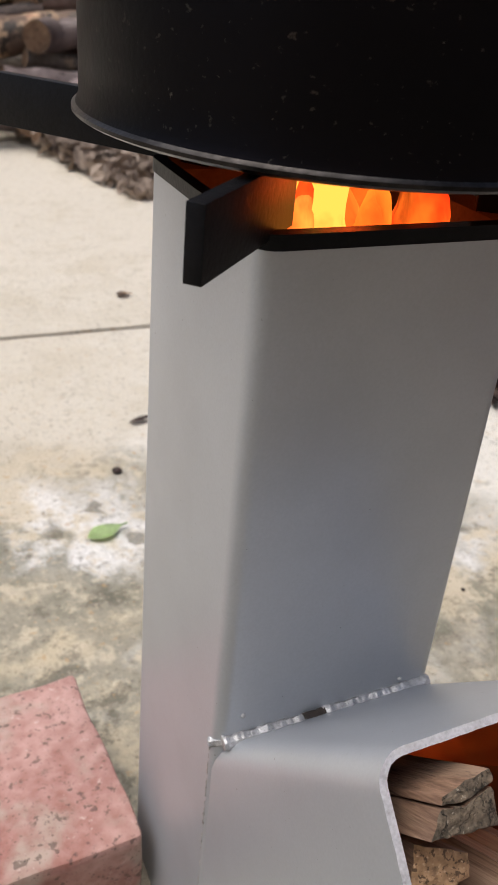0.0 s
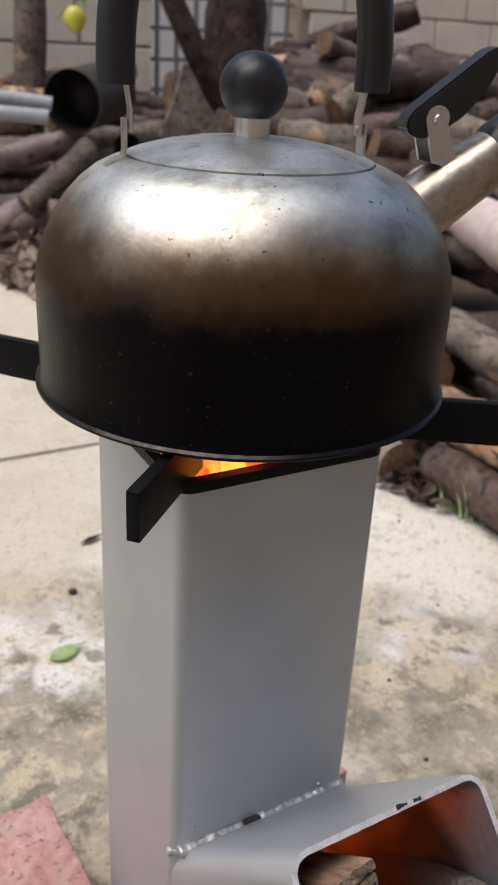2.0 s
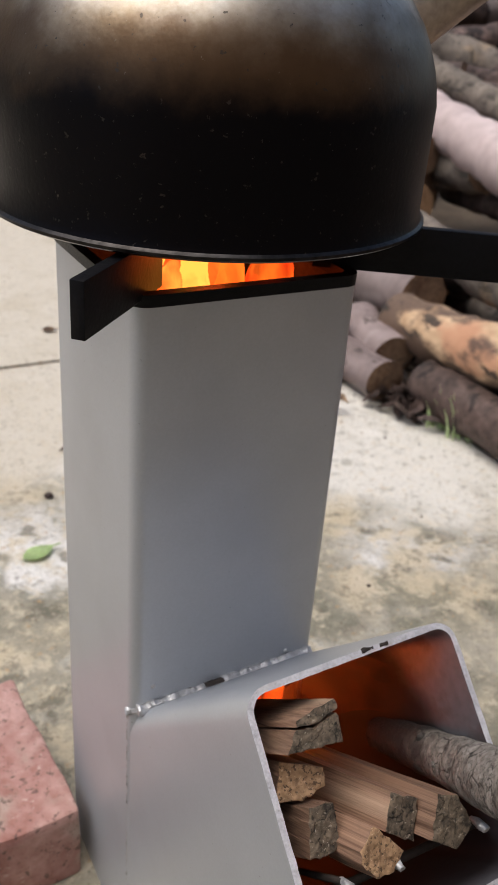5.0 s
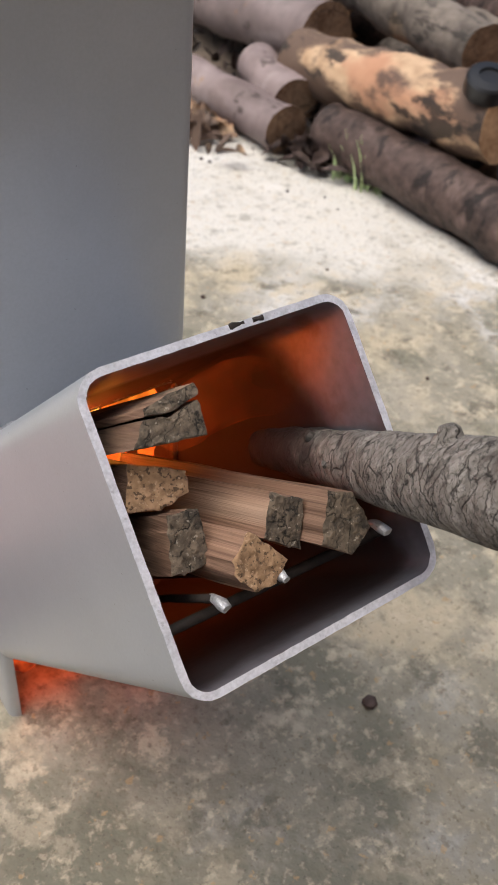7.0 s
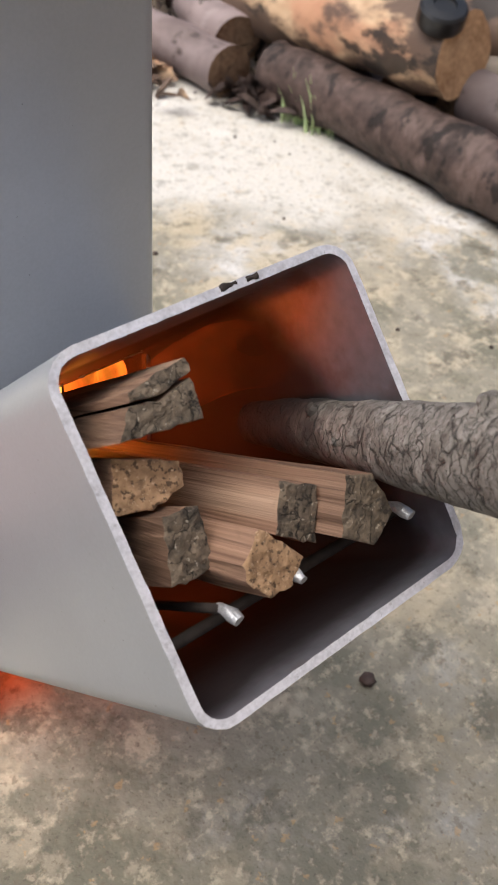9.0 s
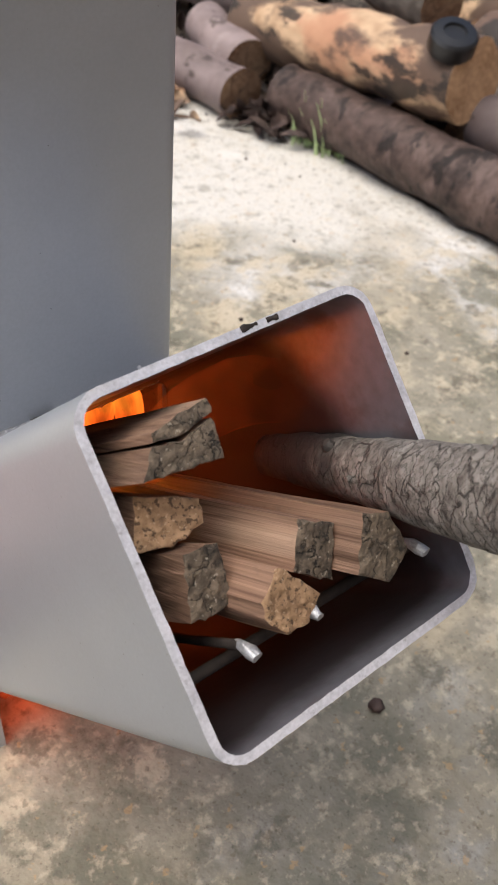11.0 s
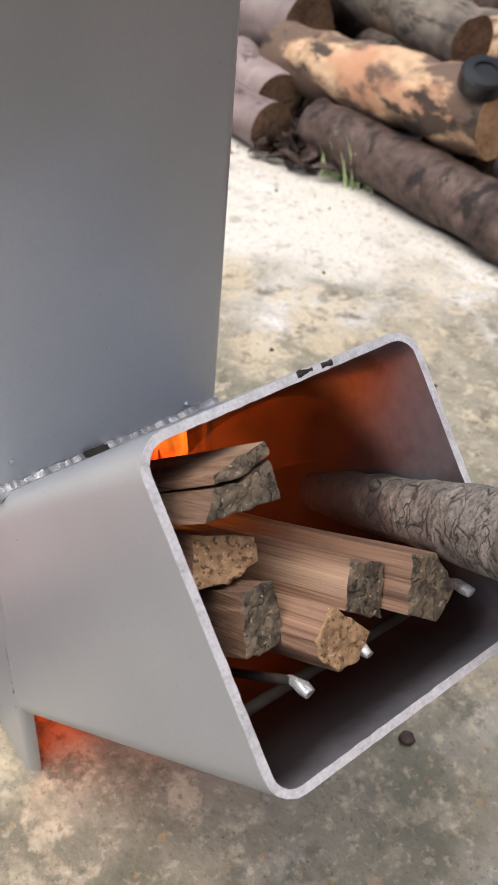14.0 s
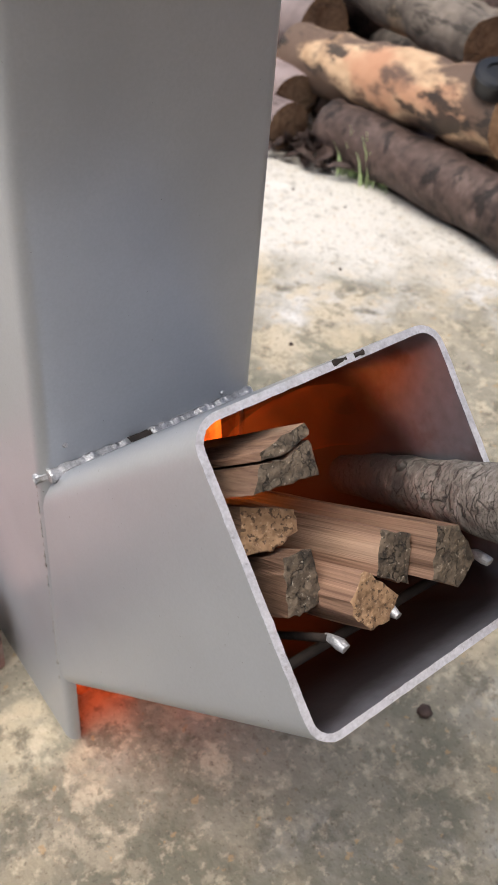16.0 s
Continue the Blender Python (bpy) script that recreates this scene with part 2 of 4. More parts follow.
vary(SPLIT, 0.46, 0.84)
ENDGRAIN = material("weathered_end", (0.105, 0.084, 0.060), 0.95, 0.0, 0.0024, 170, 0.5, second=(0.21, 0.160, 0.112), fine=3)
layer(ENDGRAIN, (0.045, 0.036, 0.028), 120, 0.55, 0.64, 0.7, detail=8, grit=0.65)
layer(ENDGRAIN, (0.025, 0.02, 0.015), 420, 0.58, 0.64, 0.7)
layer(ENDGRAIN, (0.46, 0.40, 0.32), 500, 0.63, 0.68, 0.6)
cracks(ENDGRAIN, (0.012, 0.01, 0.008), 60, 0.024, 0.75, stretch=(1.5, 0.8, 0.8), turn=151, wobble=0.03)
PALE_END = material("pale_end_grain", (0.33, 0.19, 0.095), 0.85, 0.0, 0.002, 80, 0.4, second=(0.53, 0.335, 0.19), fine=4)
layer(PALE_END, (0.12, 0.07, 0.04), 200, 0.56, 0.64, 0.5, detail=10, grit=0.7)
layer(PALE_END, (0.06, 0.035, 0.02), 520, 0.55, 0.61, 0.8)
layer(PALE_END, (0.68, 0.48, 0.31), 600, 0.60, 0.66, 0.6)
BARK = material("grey_bark", (0.155, 0.132, 0.110), 0.92, 0.0, 0.0016, 70, 0.4, second=(0.27, 0.247, 0.22), stretch=(1, 1.2, 1), fine=4, turn=149)
layer(BARK, (0.38, 0.355, 0.32), 90, 0.55, 0.66, 0.5, detail=8, grit=0.65, stretch=(0.8, 1.5, 0.8), turn=149)
cracks(BARK, (0.018, 0.014, 0.012), 105, 0.036, 0.75, stretch=(0.5, 2.0, 0.5), turn=149, wobble=0.009)
cracks(BARK, (0.05, 0.043, 0.037), 210, 0.05, 0.55, stretch=(0.6, 1.8, 0.6), turn=149, wobble=0.012, depth=0.0006)
layer(BARK, (0.08, 0.065, 0.055), 190, 0.60, 0.67, 0.6, detail=8, grit=0.65)
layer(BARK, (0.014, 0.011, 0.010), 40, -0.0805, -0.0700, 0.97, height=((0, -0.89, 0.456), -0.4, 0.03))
PINK = material("pink_smooth_bark", (0.29, 0.215, 0.205), 0.55, 0.0, 0.0015, 7, 0.22, second=(0.50, 0.395, 0.38), fine=5)
layer(PINK, (0.17, 0.115, 0.10), 9, 0.52, 0.66, 0.6, stretch=(1, 0.5, 1), detail=6)
layer(PINK, (0.66, 0.55, 0.53), 12, 0.55, 0.66, 0.55, stretch=(1, 0.7, 1), detail=5)
layer(PINK, (0.07, 0.045, 0.035), 26, 0.60, 0.66, 0.8, stretch=(1, 0.7, 1), detail=6)
layer(PINK, (0.52, 0.30, 0.15), 11, 0.65, 0.69, 0.75, detail=4)
vary(PINK, 0.36, 0.78)
PALEPINK = material("pale_pink_bark", (0.47, 0.37, 0.36), 0.5, 0.0, 0.0012, 6, 0.15, second=(0.64, 0.53, 0.52), fine=6)
layer(PALEPINK, (0.40, 0.28, 0.27), 10, 0.56, 0.68, 0.5, detail=5)
BROWN = material("brown_bark", (0.035, 0.023, 0.019), 0.62, 0.0, 0.006, 14, 0.45, second=(0.12, 0.080, 0.068), fine=6, spec=0.3)
layer(BROWN, (0.30, 0.205, 0.18), 8, 0.58, 0.70, 0.5, detail=6, grit=0.6)
layer(BROWN, (0.20, 0.14, 0.12), 16, 0.54, 0.64, 0.45, stretch=(1, 2.2, 1), detail=6, grit=0.6)
layer(BROWN, (0.012, 0.009, 0.008), 24, 0.55, 0.63, 0.85, stretch=(1, 1.6, 1), detail=6, grit=0.6)
vary(BROWN, 0.55, 1.15)
PEELED = material("peeled_wood", (0.50, 0.31, 0.175), 0.65, 0.0, 0.004, 6, 0.3, second=(0.78, 0.56, 0.36), fine=6)
layer(PEELED, (0.46, 0.21, 0.12), 9, 0.52, 0.64, 0.7, stretch=(1, 0.5, 1), detail=6)
layer(PEELED, (0.10, 0.062, 0.046), 7, 0.42, 0.50, 0.93, stretch=(1.2, 0.6, 1.2), detail=7, grit=0.62)
layer(PEELED, (0.022, 0.016, 0.013), 13, 0.54, 0.60, 0.92, stretch=(1.3, 0.6, 1.3), detail=7, grit=0.62)
SAWN = material("sawn_log_end", (0.17, 0.085, 0.045), 0.9, 0.0, 0.002, 30, 0.4, second=(0.30, 0.195, 0.12))
FRESH = material("fresh_sawn_end", (0.42, 0.23, 0.115), 0.85, 0.0, 0.002, 26, 0.35, second=(0.62, 0.40, 0.23))
GREYBARK = material("dry_grey_bark", (0.095, 0.076, 0.062), 0.8, 0.0, 0.005, 12, 0.4, second=(0.24, 0.20, 0.165), fine=5)
layer(GREYBARK, (0.42, 0.30, 0.19), 9, 0.60, 0.68, 0.6, detail=6)
layer(GREYBARK, (0.03, 0.025, 0.02), 45, 0.53, 0.62, 0.85, stretch=(1, 0.3, 1), detail=12, grit=0.7)
cracks(SAWN, (0.05, 0.03, 0.02), 26, 0.03, 0.7)
LITTER = material("dry_leaf", (0.23, 0.165, 0.125), 0.85, 0.0, 0.001, 7, 0.5, second=(0.46, 0.37, 0.30))
GREEN = material("green_leaf", (0.47, 0.60, 0.30), 0.55, 0.0, 0.0008, 60, 0.25)
BLOCK = material("wall_block", (0.92, 0.80, 0.66), 0.9, 0.0, 0.003, 5, 0.12, fine=14)
PLASTER = material("added_wall_plaster", (0.54, 0.44, 0.36), 0.9, 0.0, 0.003, 3, 0.12)
PIPE = material("pale_grey_plastic", (0.33, 0.34, 0.37), 0.6, 0.0, 0.0005, 12, 0.15)
FARWALL = material("white_render", (0.82, 0.80, 0.76), 0.9, 0.0, 0.003, 3, 0.06)
MORTAR = material("mortar", (0.46, 0.38, 0.30), 0.95, 0.0, 0.003, 20, 0.2)
IRON = material("grey_iron", (0.30, 0.29, 0.28), 0.6, 0.3, 0.001, 30, 0.2)
CAN = material("dull_can_metal", (0.08, 0.07, 0.066), 0.5, 0.5, 0.001, 14, 0.2)
NEARBLACK = material("near_black_brown", (0.014, 0.010, 0.009), 0.9, 0.1, 0.002, 20, 0.4)
LEMON = material("lemon_skin", (0.55, 0.52, 0.06), 0.4, 0.0, 0.001, 60, 0.15)
FLAME = glow("flame", (1.0, 0.22, 0.018), (1.0, 0.04, 0.005), 1.7, 26, 0.40, 0.66, thin=(0.34, 0.56), stretch=(1, 1, 0.45), solid=0.9)
HOT = glow("hot_flame", (1.0, 0.40, 0.055), (1.0, 0.11, 0.008), 2.2, 34, 0.34, 0.58, thin=(0.30, 0.48), stretch=(1, 1, 0.45))
# thin burning smoke that licks out under the feed tube's roof and thins towards the mouth
WISP = glow("thin_flame", (1.0, 0.15, 0.020), (0.75, 0.055, 0.008), 1.0, 22, 0.36, 0.66, thin=(0.40, 1.05), stretch=(1, 0.5, 1), turn=135, fade=((0.0, 2.2, -2.2), 0.84), solid=0.13)
BRIGHT = glow("yellow_flame", (1.0, 0.60, 0.10), (1.0, 0.26, 0.02), 2.6, 40, 0.36, 0.56, thin=(0.28, 0.46), stretch=(1, 1, 0.5))
BLAZE = glow("blaze", (1.0, 0.26, 0.025), (1.0, 0.07, 0.008), 1.5, 20, 0.38, 0.62)
EMBER = glow("ember", (1.0, 0.11, 0.02), (0.12, 0.010, 0.005), 0.9, 70, 0.40, 0.68)


# ---- building helpers ----
def thing(name, label, category, at=(0, 0, 0), group="", kind=""):
    ob = new(name)
    ob.location = at
    ob.empty_display_size = 0.05
    return tagged(ob, label, category, group, kind)


def mesh_object(name, bm, mat, smooth=True):
    bmesh.ops.recalc_face_normals(bm, faces=bm.faces[:])
    me = bpy.data.meshes.new(name)
    bm.to_mesh(me)
    bm.free()
    for m in (mat if isinstance(mat, (list, tuple)) else [mat]):
        me.materials.append(m)
    if smooth:
        me.shade_smooth()
        me.set_sharp_from_angle(angle=radians(38))
    return new(name, me)


def part(name, bm, mat, parent, label="", smooth=True):
    ob = mesh_object(name, bm, mat, smooth)
    ob.parent = parent
    if label:
        ob["label"] = label
    return ob


def box(bm, size, m=Matrix(), bevel=0.0, segments=2):
    made = bmesh.ops.create_cube(bm, size=1.0, matrix=m @ Matrix.Diagonal((*size, 1)))["verts"]
    if bevel:
        edges = list({e for v in made for e in v.link_edges})
        bmesh.ops.bevel(bm, geom=edges, offset=bevel, segments=segments, affect="EDGES", profile=0.5)


def rounded_square(x0, x1, y0, y1, r, n=5):
    """Loop of points; the flat side at y0 lies between the last point of the first corner and the first of the second."""
    pts = []
    for cx, cy, a0 in ((x0 + r, y0 + r, 180), (x1 - r, y0 + r, 270), (x1 - r, y1 - r, 0), (x0 + r, y1 - r, 90)):
        for i in range(n + 1):
            a = radians(a0 + 90 * i / n)
            pts.append((cx + r * math.cos(a), cy + r * math.sin(a)))
    return pts


def lathe(bm, profile, n=64, m=Matrix(), closed=False):
    rings = []
    for r, z in profile:
        if r < 1e-6:
            rings.append([bm.verts.new(m @ Vector((0, 0, z)))])
        else:
            rings.append([bm.verts.new(m @ Vector((r * math.cos(2 * math.pi * i / n), r * math.sin(2 * math.pi * i / n), z))) for i in range(n)])
    pairs = list(zip(rings, rings[1:])) + ([(rings[-1], rings[0])] if closed else [])
    for a, b in pairs:
        for i in range(n):
            q = [a[i % len(a)], a[(i + 1) % len(a)], b[(i + 1) % len(b)], b[i % len(b)]]
            q = list(dict.fromkeys(q))
            if len(q) > 2:
                bm.faces.new(q)


def sweep(bm, points, radii, n=16, cap=True, rough=0.0, freq=60.0, seed=0.0, flat=1.0, cap_index=None):
    """A tube along points; rough: lumps on its skin; flat: squashes it across its second axis."""
    pts = [Vector(p) for p in points]
    rings = []
    up = Vector((0, 0, 1))
    first = (pts[1] - pts[0]).normalized()
    side = first.cross(up)
    if side.length < 0.1:
        side = first.cross(Vector((0, 1, 0)))
    side.normalize()
    for k, p in enumerate(pts):
        d = (pts[min(k + 1, len(pts) - 1)] - pts[max(k - 1, 0)]).normalized()
        side = (side - d * side.dot(d)).normalized()
        other = d.cross(side)
        r = radii[k] if isinstance(radii, (list, tuple)) else radii
        ring = []
        for i in range(n):
            a = 2 * math.pi * i / n
            w = side * math.cos(a) + other * math.sin(a) * flat
            q = p + w * r
            if rough:
                q += w * rough * (noise.noise(q * freq + Vector((seed, seed * 2, 0))) + 0.5 * noise.noise(q * freq * 2.7 + Vector((0, seed, 3))))
            ring.append(bm.verts.new(q))
        rings.append(ring)
    for a, b in zip(rings, rings[1:]):
        for i in range(n):
            bm.faces.new((a[i], a[(i + 1) % n], b[(i + 1) % n], b[i]))
    if cap:
        for ring in (rings[0], rings[-1]):
            c = bm.verts.new(sum((v.co for v in ring), Vector()) / n)
            for i in range(n):
                f = bm.faces.new((ring[i], ring[(i + 1) % n], c))
                if cap_index is not None:
                    f.material_index = cap_index


def line(a, b, n):
    a, b = Vector(a), Vector(b)
    return [a.lerp(b, i / n) for i in range(n + 1)]


# ---- ground ----
bm = bmesh.new()
bmesh.ops.create_grid(bm, x_segments=8, y_segments=8, size=400)
for v in bm.verts:
    v.co.z = -0.03
tagged(mesh_object("ground", bm, DIRT), "bare brown dirt ground round the concrete slab", "ground", kind="structure")
pavement = tagged(new("pavement"), "old mottled concrete slabs with brown stains and a painted stove shadow", "concrete", kind="structure")
SLABS = [(-6.0, 0.752, -3.2, 1.004), (-6.0, 0.752, 1.016, 3.3)]


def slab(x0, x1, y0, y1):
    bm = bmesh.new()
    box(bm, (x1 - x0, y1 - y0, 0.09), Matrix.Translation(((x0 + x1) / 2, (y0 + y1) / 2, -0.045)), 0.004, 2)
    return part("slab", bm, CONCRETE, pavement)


# the concrete's look: worn pale patches, brown stains, aggregate specks, a painted shadow by the stove
def finish_concrete():
    n, l = CONCRETE.node_tree.nodes, CONCRETE.node_tree.links
    for q in list(n):
        if q.type == "TEX_COORD":
            geo = n.new("ShaderNodeNewGeometry")
            for link in list(q.outputs["Generated"].links):
                l.new(geo.outputs["Position"], link.to_socket)


def worn(colour, scale, low, high, amount, **more):
    layer(CONCRETE, colour, scale, low, high, amount, coords="Generated", **more)


worn((0.25, 0.225, 0.160), 4.0, 0.36, 0.50, 0.9, detail=6)
worn((0.55, 0.465, 0.325), 11, 0.47, 0.60, 0.75, detail=8, grit=0.62, stretch=(1, 1.2, 1))
worn((0.175, 0.170, 0.125), 8, 0.50, 0.60, 0.8, detail=8, grit=0.62, stretch=(1.3, 1, 1))
worn((0.56, 0.485, 0.36), 34, 0.54, 0.63, 0.75, detail=7, grit=0.62)
worn((0.115, 0.105, 0.078), 24, 0.55, 0.64, 0.75, detail=8, grit=0.65)
worn((0.70, 0.675, 0.62), 5.0, 0.49, 0.60, 0.9, height=((0.6, 1, 0), 1.0, -0.35), detail=8, grit=0.6)
worn((0.80, 0.78, 0.74), 13, 0.90, 1.02, 0.5, height=((0.6, 1, 0), 0.35, 1.0), detail=6)
worn((0.47, 0.42, 0.33), 7, 0.54, 0.64, 0.45, detail=8, grit=0.6)
worn((0.40, 0.37, 0.31), 22, 0.54, 0.74, 0.45, detail=6, grit=0.6)
# grey-green stain, darkened to paint in the feed tube's shadow on the ground
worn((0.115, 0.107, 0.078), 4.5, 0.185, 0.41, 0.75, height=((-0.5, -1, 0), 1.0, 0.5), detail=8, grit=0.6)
worn((0.16, 0.145, 0.105), 55, 0.53, 0.68, 0.5, detail=8, grit=0.68)
worn((0.60, 0.515, 0.375), 70, 0.54, 0.68, 0.5, detail=8, grit=0.68)
worn((0.52, 0.455, 0.35), 3.5, 0.80, 1.15, 0.6, height=((-1, 1, 0), 1.0, 0.8), detail=8, grit=0.6)
worn((0.14, 0.115, 0.08), 120, 0.60, 0.66, 0.5, detail=5)
worn((0.60, 0.51, 0.38), 150, 0.56, 0.68, 0.35, detail=5)
worn((0.42, 0.27, 0.13), 90, 0.64, 0.68, 0.55, detail=5)
worn((0.07, 0.058, 0.042), 300, 0.60, 0.68, 0.45, detail=4)
finish_concrete()
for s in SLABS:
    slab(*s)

# ---- rocket stove ----
W, H, T = 0.1198, 0.4655, 0.0031
stove = thing("rocket_stove", "square steel tube rocket stove painted silver grey, burning, on concrete", "stove")
FX0, FX1, FS = 0.0125, 0.1305, 0.119
Q = math.sqrt(0.5)
MY, MZ = -0.1784, 0.2401
ZB, ZT = 0.0605, 0.2235


def mouth(u, s, a):
    """A point by its place in the feed tube's mouth: across, up the opening, out along the tube."""
    return Vector((u, MY + Q * s - Q * a, MZ + Q * s + Q * a))


def tower_mesh():
    bm = bmesh.new()
    outer, inner = rounded_square(0, W, 0, W, 0.0068), rounded_square(T, W - T, T, W - T, 0.0042)
    levels = [0.0, 0.03, ZB, ZT, 0.33, H]
    n = len(outer)
    o = [[bm.verts.new((*p, z)) for p in outer] for z in levels]
    q = [[bm.verts.new((*p, z)) for p in inner] for z in levels]
    front = 5
    for k in range(len(levels) - 1):
        for i in range(n):
            j = (i + 1) % n
            if i == front and levels[k + 1] <= ZT + 1e-6:
                continue
            bm.faces.new((o[k][i], o[k][j], o[k + 1][j], o[k + 1][i]))
            f = bm.faces.new((q[k][j], q[k][i], q[k + 1][i], q[k + 1][j]))
            f.material_index = 1
        if levels[k + 1] <= ZT + 1e-6:
            for i in (front, front + 1):
                bm.faces.new((o[k][i], q[k][i], q[k + 1][i], o[k + 1][i])).material_index = 1 if levels[k] > 0.05 else 0
    k = levels.index(ZT)
    bm.faces.new((o[k][front], o[k][front + 1], q[k][front + 1], q[k][front])).material_index = 1
    for lev, i_mat in ((0, 0), (len(levels) - 1, 1)):
        for i in range(n):
            j = (i + 1) % n
            if lev == 0 and i == front:
                continue
            f = bm.faces.new((o[lev][i], o[lev][j], q[lev][j], q[lev][i]))
            f.material_index = i_mat
    return bm


part("tower", tower_mesh(), [PAINT, SOOT], stove)


def feed_mesh():
    bm = bmesh.new()
    outer, inner = rounded_square(FX0, FX1, -0.002, FS - 0.002, 0.0115), rounded_square(FX0 + T, FX1 - T, T - 0.002, FS - 0.002 - T, 0.008)
    cuts = 24
    outer, inner = ([q for k in range(len(lp)) for q in ([(lp[k][0] + (lp[(k + 1) % len(lp)][0] - lp[k][0]) * i / cuts, lp[k][1] + (lp[(k + 1) % len(lp)][1] - lp[k][1]) * i / cuts) for i in range(cuts)] if k % 6 == 5 else [lp[k]])] for lp in (outer, inner))
    rows = {}
    for key, loop, ybase in (("o", outer, 0.0088), ("i", inner, 0.0092)):
        far, near = [], []
        for u, s in loop:
            s += 0.025 * (u - 0.07)
            p = mouth(u, s, 0)
            d = (ybase - p.y) / Q
            far.append(bm.verts.new((u - FX0 + 0.0003, p.y + Q * d, p.z - Q * d)))
            w = 0.0005 * noise.noise(Vector((u, s, 0)) * 330)
            u, s = u + 0.0002 * noise.noise(Vector((u, s, 4)) * 400), s + 0.0002 * noise.noise(Vector((u, s, 9)) * 400)
            near.append(bm.verts.new(mouth(u, s, w)))
        rows[key] = (far, near)
    n = len(outer)
    for i in range(n):
        j = (i + 1) % n
        a, b = rows["o"]
        bm.faces.new((a[i], a[j], b[j], b[i]))
        c, d = rows["i"]
        bm.faces.new((c[j], c[i], d[i], d[j])).material_index = 1
        bm.faces.new((b[i], b[j], d[j], d[i])).material_index = 2
        bm.faces.new((a[j], a[i], c[i], c[j])).material_index = 1
    return bm


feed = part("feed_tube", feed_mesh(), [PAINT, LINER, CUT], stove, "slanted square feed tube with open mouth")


def bead(points, r, seed, name="weld_seam", rough=0.0016, mat=WELD):
    bm = bmesh.new()
    sweep(bm, points, r, 8, True, rough, 240, seed)
    return part(name, bm, mat, stove, "lumpy bare metal weld" if mat is WELD else "painted-over weld")


def seam(u):
    """The line where the feed tube's top meets the tower."""
    return Vector((u, -0.0018, 0.2298 + 0.0354 * (u - 0.07)))


bead([seam(0.003 + 0.043 * i / 70) for i in range(71)], 0.0034, 1, rough=0.0015)
bead([seam(0.056 + 0.061 * i / 100) for i in range(101)], 0.0034, 4, rough=0.0015)
bead(line((-0.0002, 0.0060, 0.2215), (0.008, -0.0010, 0.2275), 24), 0.0026, 9, rough=0.0010)
bead(line((0.0003, 0.0068, 0.220), (0.0003, 0.0068, 0.062), 160), 0.0005, 14, rough=0.0008)
bm = bmesh.new()
sweep(bm, [seam(0.045 + 0.012 * i / 8) for i in range(9)], 0.0031, 8, True, 0.0006, 200, 3)
part("weld_gap", bm, SOOT, stove, "sooty unwelded gap in the seam")
for u, z in ((0.013, 0.241), (0.004, 0.15), (0.004, 0.132), (0.10, 0.2365)):
    bm = bmesh.new()
    bmesh.ops.create_icosphere(bm, subdivisions=2, radius=0.0014, matrix=Matrix.Translation((u, 0.0, z)))
    part("spatter", bm, WELD, stove)

# specks of spatter painted over on the feed tube's side
specks = random.Random(21)
for k in range(14):
    bm = bmesh.new()
    bmesh.ops.create_icosphere(bm, subdivisions=1, radius=specks.uniform(0.0005, 0.0011), matrix=Matrix.Translation(mouth(FX0, specks.uniform(0.01, 0.105), -specks.uniform(0.008, 0.10))))
    part("spatter", bm, PAINT, stove)

# soot marks on the top lip of the mouth
for u0, u1 in ((0.0765, 0.083), (0.087, 0.0915)):
    bm = bmesh.new()
    sweep(bm, [mouth(u0 + (u1 - u0) * i / 6, FS - 0.0028, -0.0006) for i in range(7)], 0.0011, 8, True, 0.0007, 300, u0)
    part("soot_mark", bm, SOOT, stove)

# grate: a cross bar and the rods that stick out of the mouth
bm = bmesh.new()
sweep(bm, line(mouth(FX0 + 0.001, 0.0195, -0.026), mouth(FX1 - 0.004, 0.0195, -0.026), 12), 0.0022, 10)
part("grate_bar", bm, SOOT, stove)
for u, tip in ((0.036, 0.001), (0.062, 0.000), (0.109, 0.002)):
    bm = bmesh.new()
    sweep(bm, line(mouth(u, 0.0275, tip - 0.006), mouth(u - 0.004, 0.0275, -0.16), 20), 0.0017, 10, True, 0.0002, 200, u)
    rod = part("grate_rod", bm, SOOT, stove)
    bm = bmesh.new()
    sweep(bm, [mouth(u, 0.0278, tip - 0.008), mouth(u, 0.0270, tip - 0.004), mouth(u + 0.0003, 0.0255, tip - 0.001), mouth(u + 0.0006, 0.0235, tip + 0.001)], [0.0016, 0.0019, 0.0021, 0.0017], 12, True, 0.0010, 300, u)
    part("rod_tip", bm, WELD, rod, "bright melted rod end")

# pot support: four flat bars on the corners and a square rim
C = W / 2
ARM0, AZ0, AZ1 = 0.058, 0.4685, 0.4925
for a, ARM1 in ((45, 0.150), (128.5, 0.178), (224.3, 0.135), (327, 0.159)):
    a = radians(a)
    m = Matrix.Translation((C, C, 0)) @ Matrix.Rotation(a, 4, "Z")
    bm = bmesh.new()
    box(bm, (ARM1 - ARM0, 0.0062, AZ1 - AZ0), m @ Matrix.Translation(((ARM0 + ARM1) / 2, 0, (AZ0 + AZ1) / 2)), 0.0005, 2)
    part("pot_support_arm", bm, BLACK, stove, "black flat bar")
bm = bmesh.new()
ro, ri = rounded_square(-0.001, W + 0.001, -0.001, W + 0.001, 0.0095), rounded_square(0.005, W - 0.005, 0.005, W - 0.005, 0.005)
loops = [[bm.verts.new((*p, z)) for p in lp] for lp, z in ((ro, H), (ro, H + 0.0058), (ri, H + 0.0058), (ri, H))]
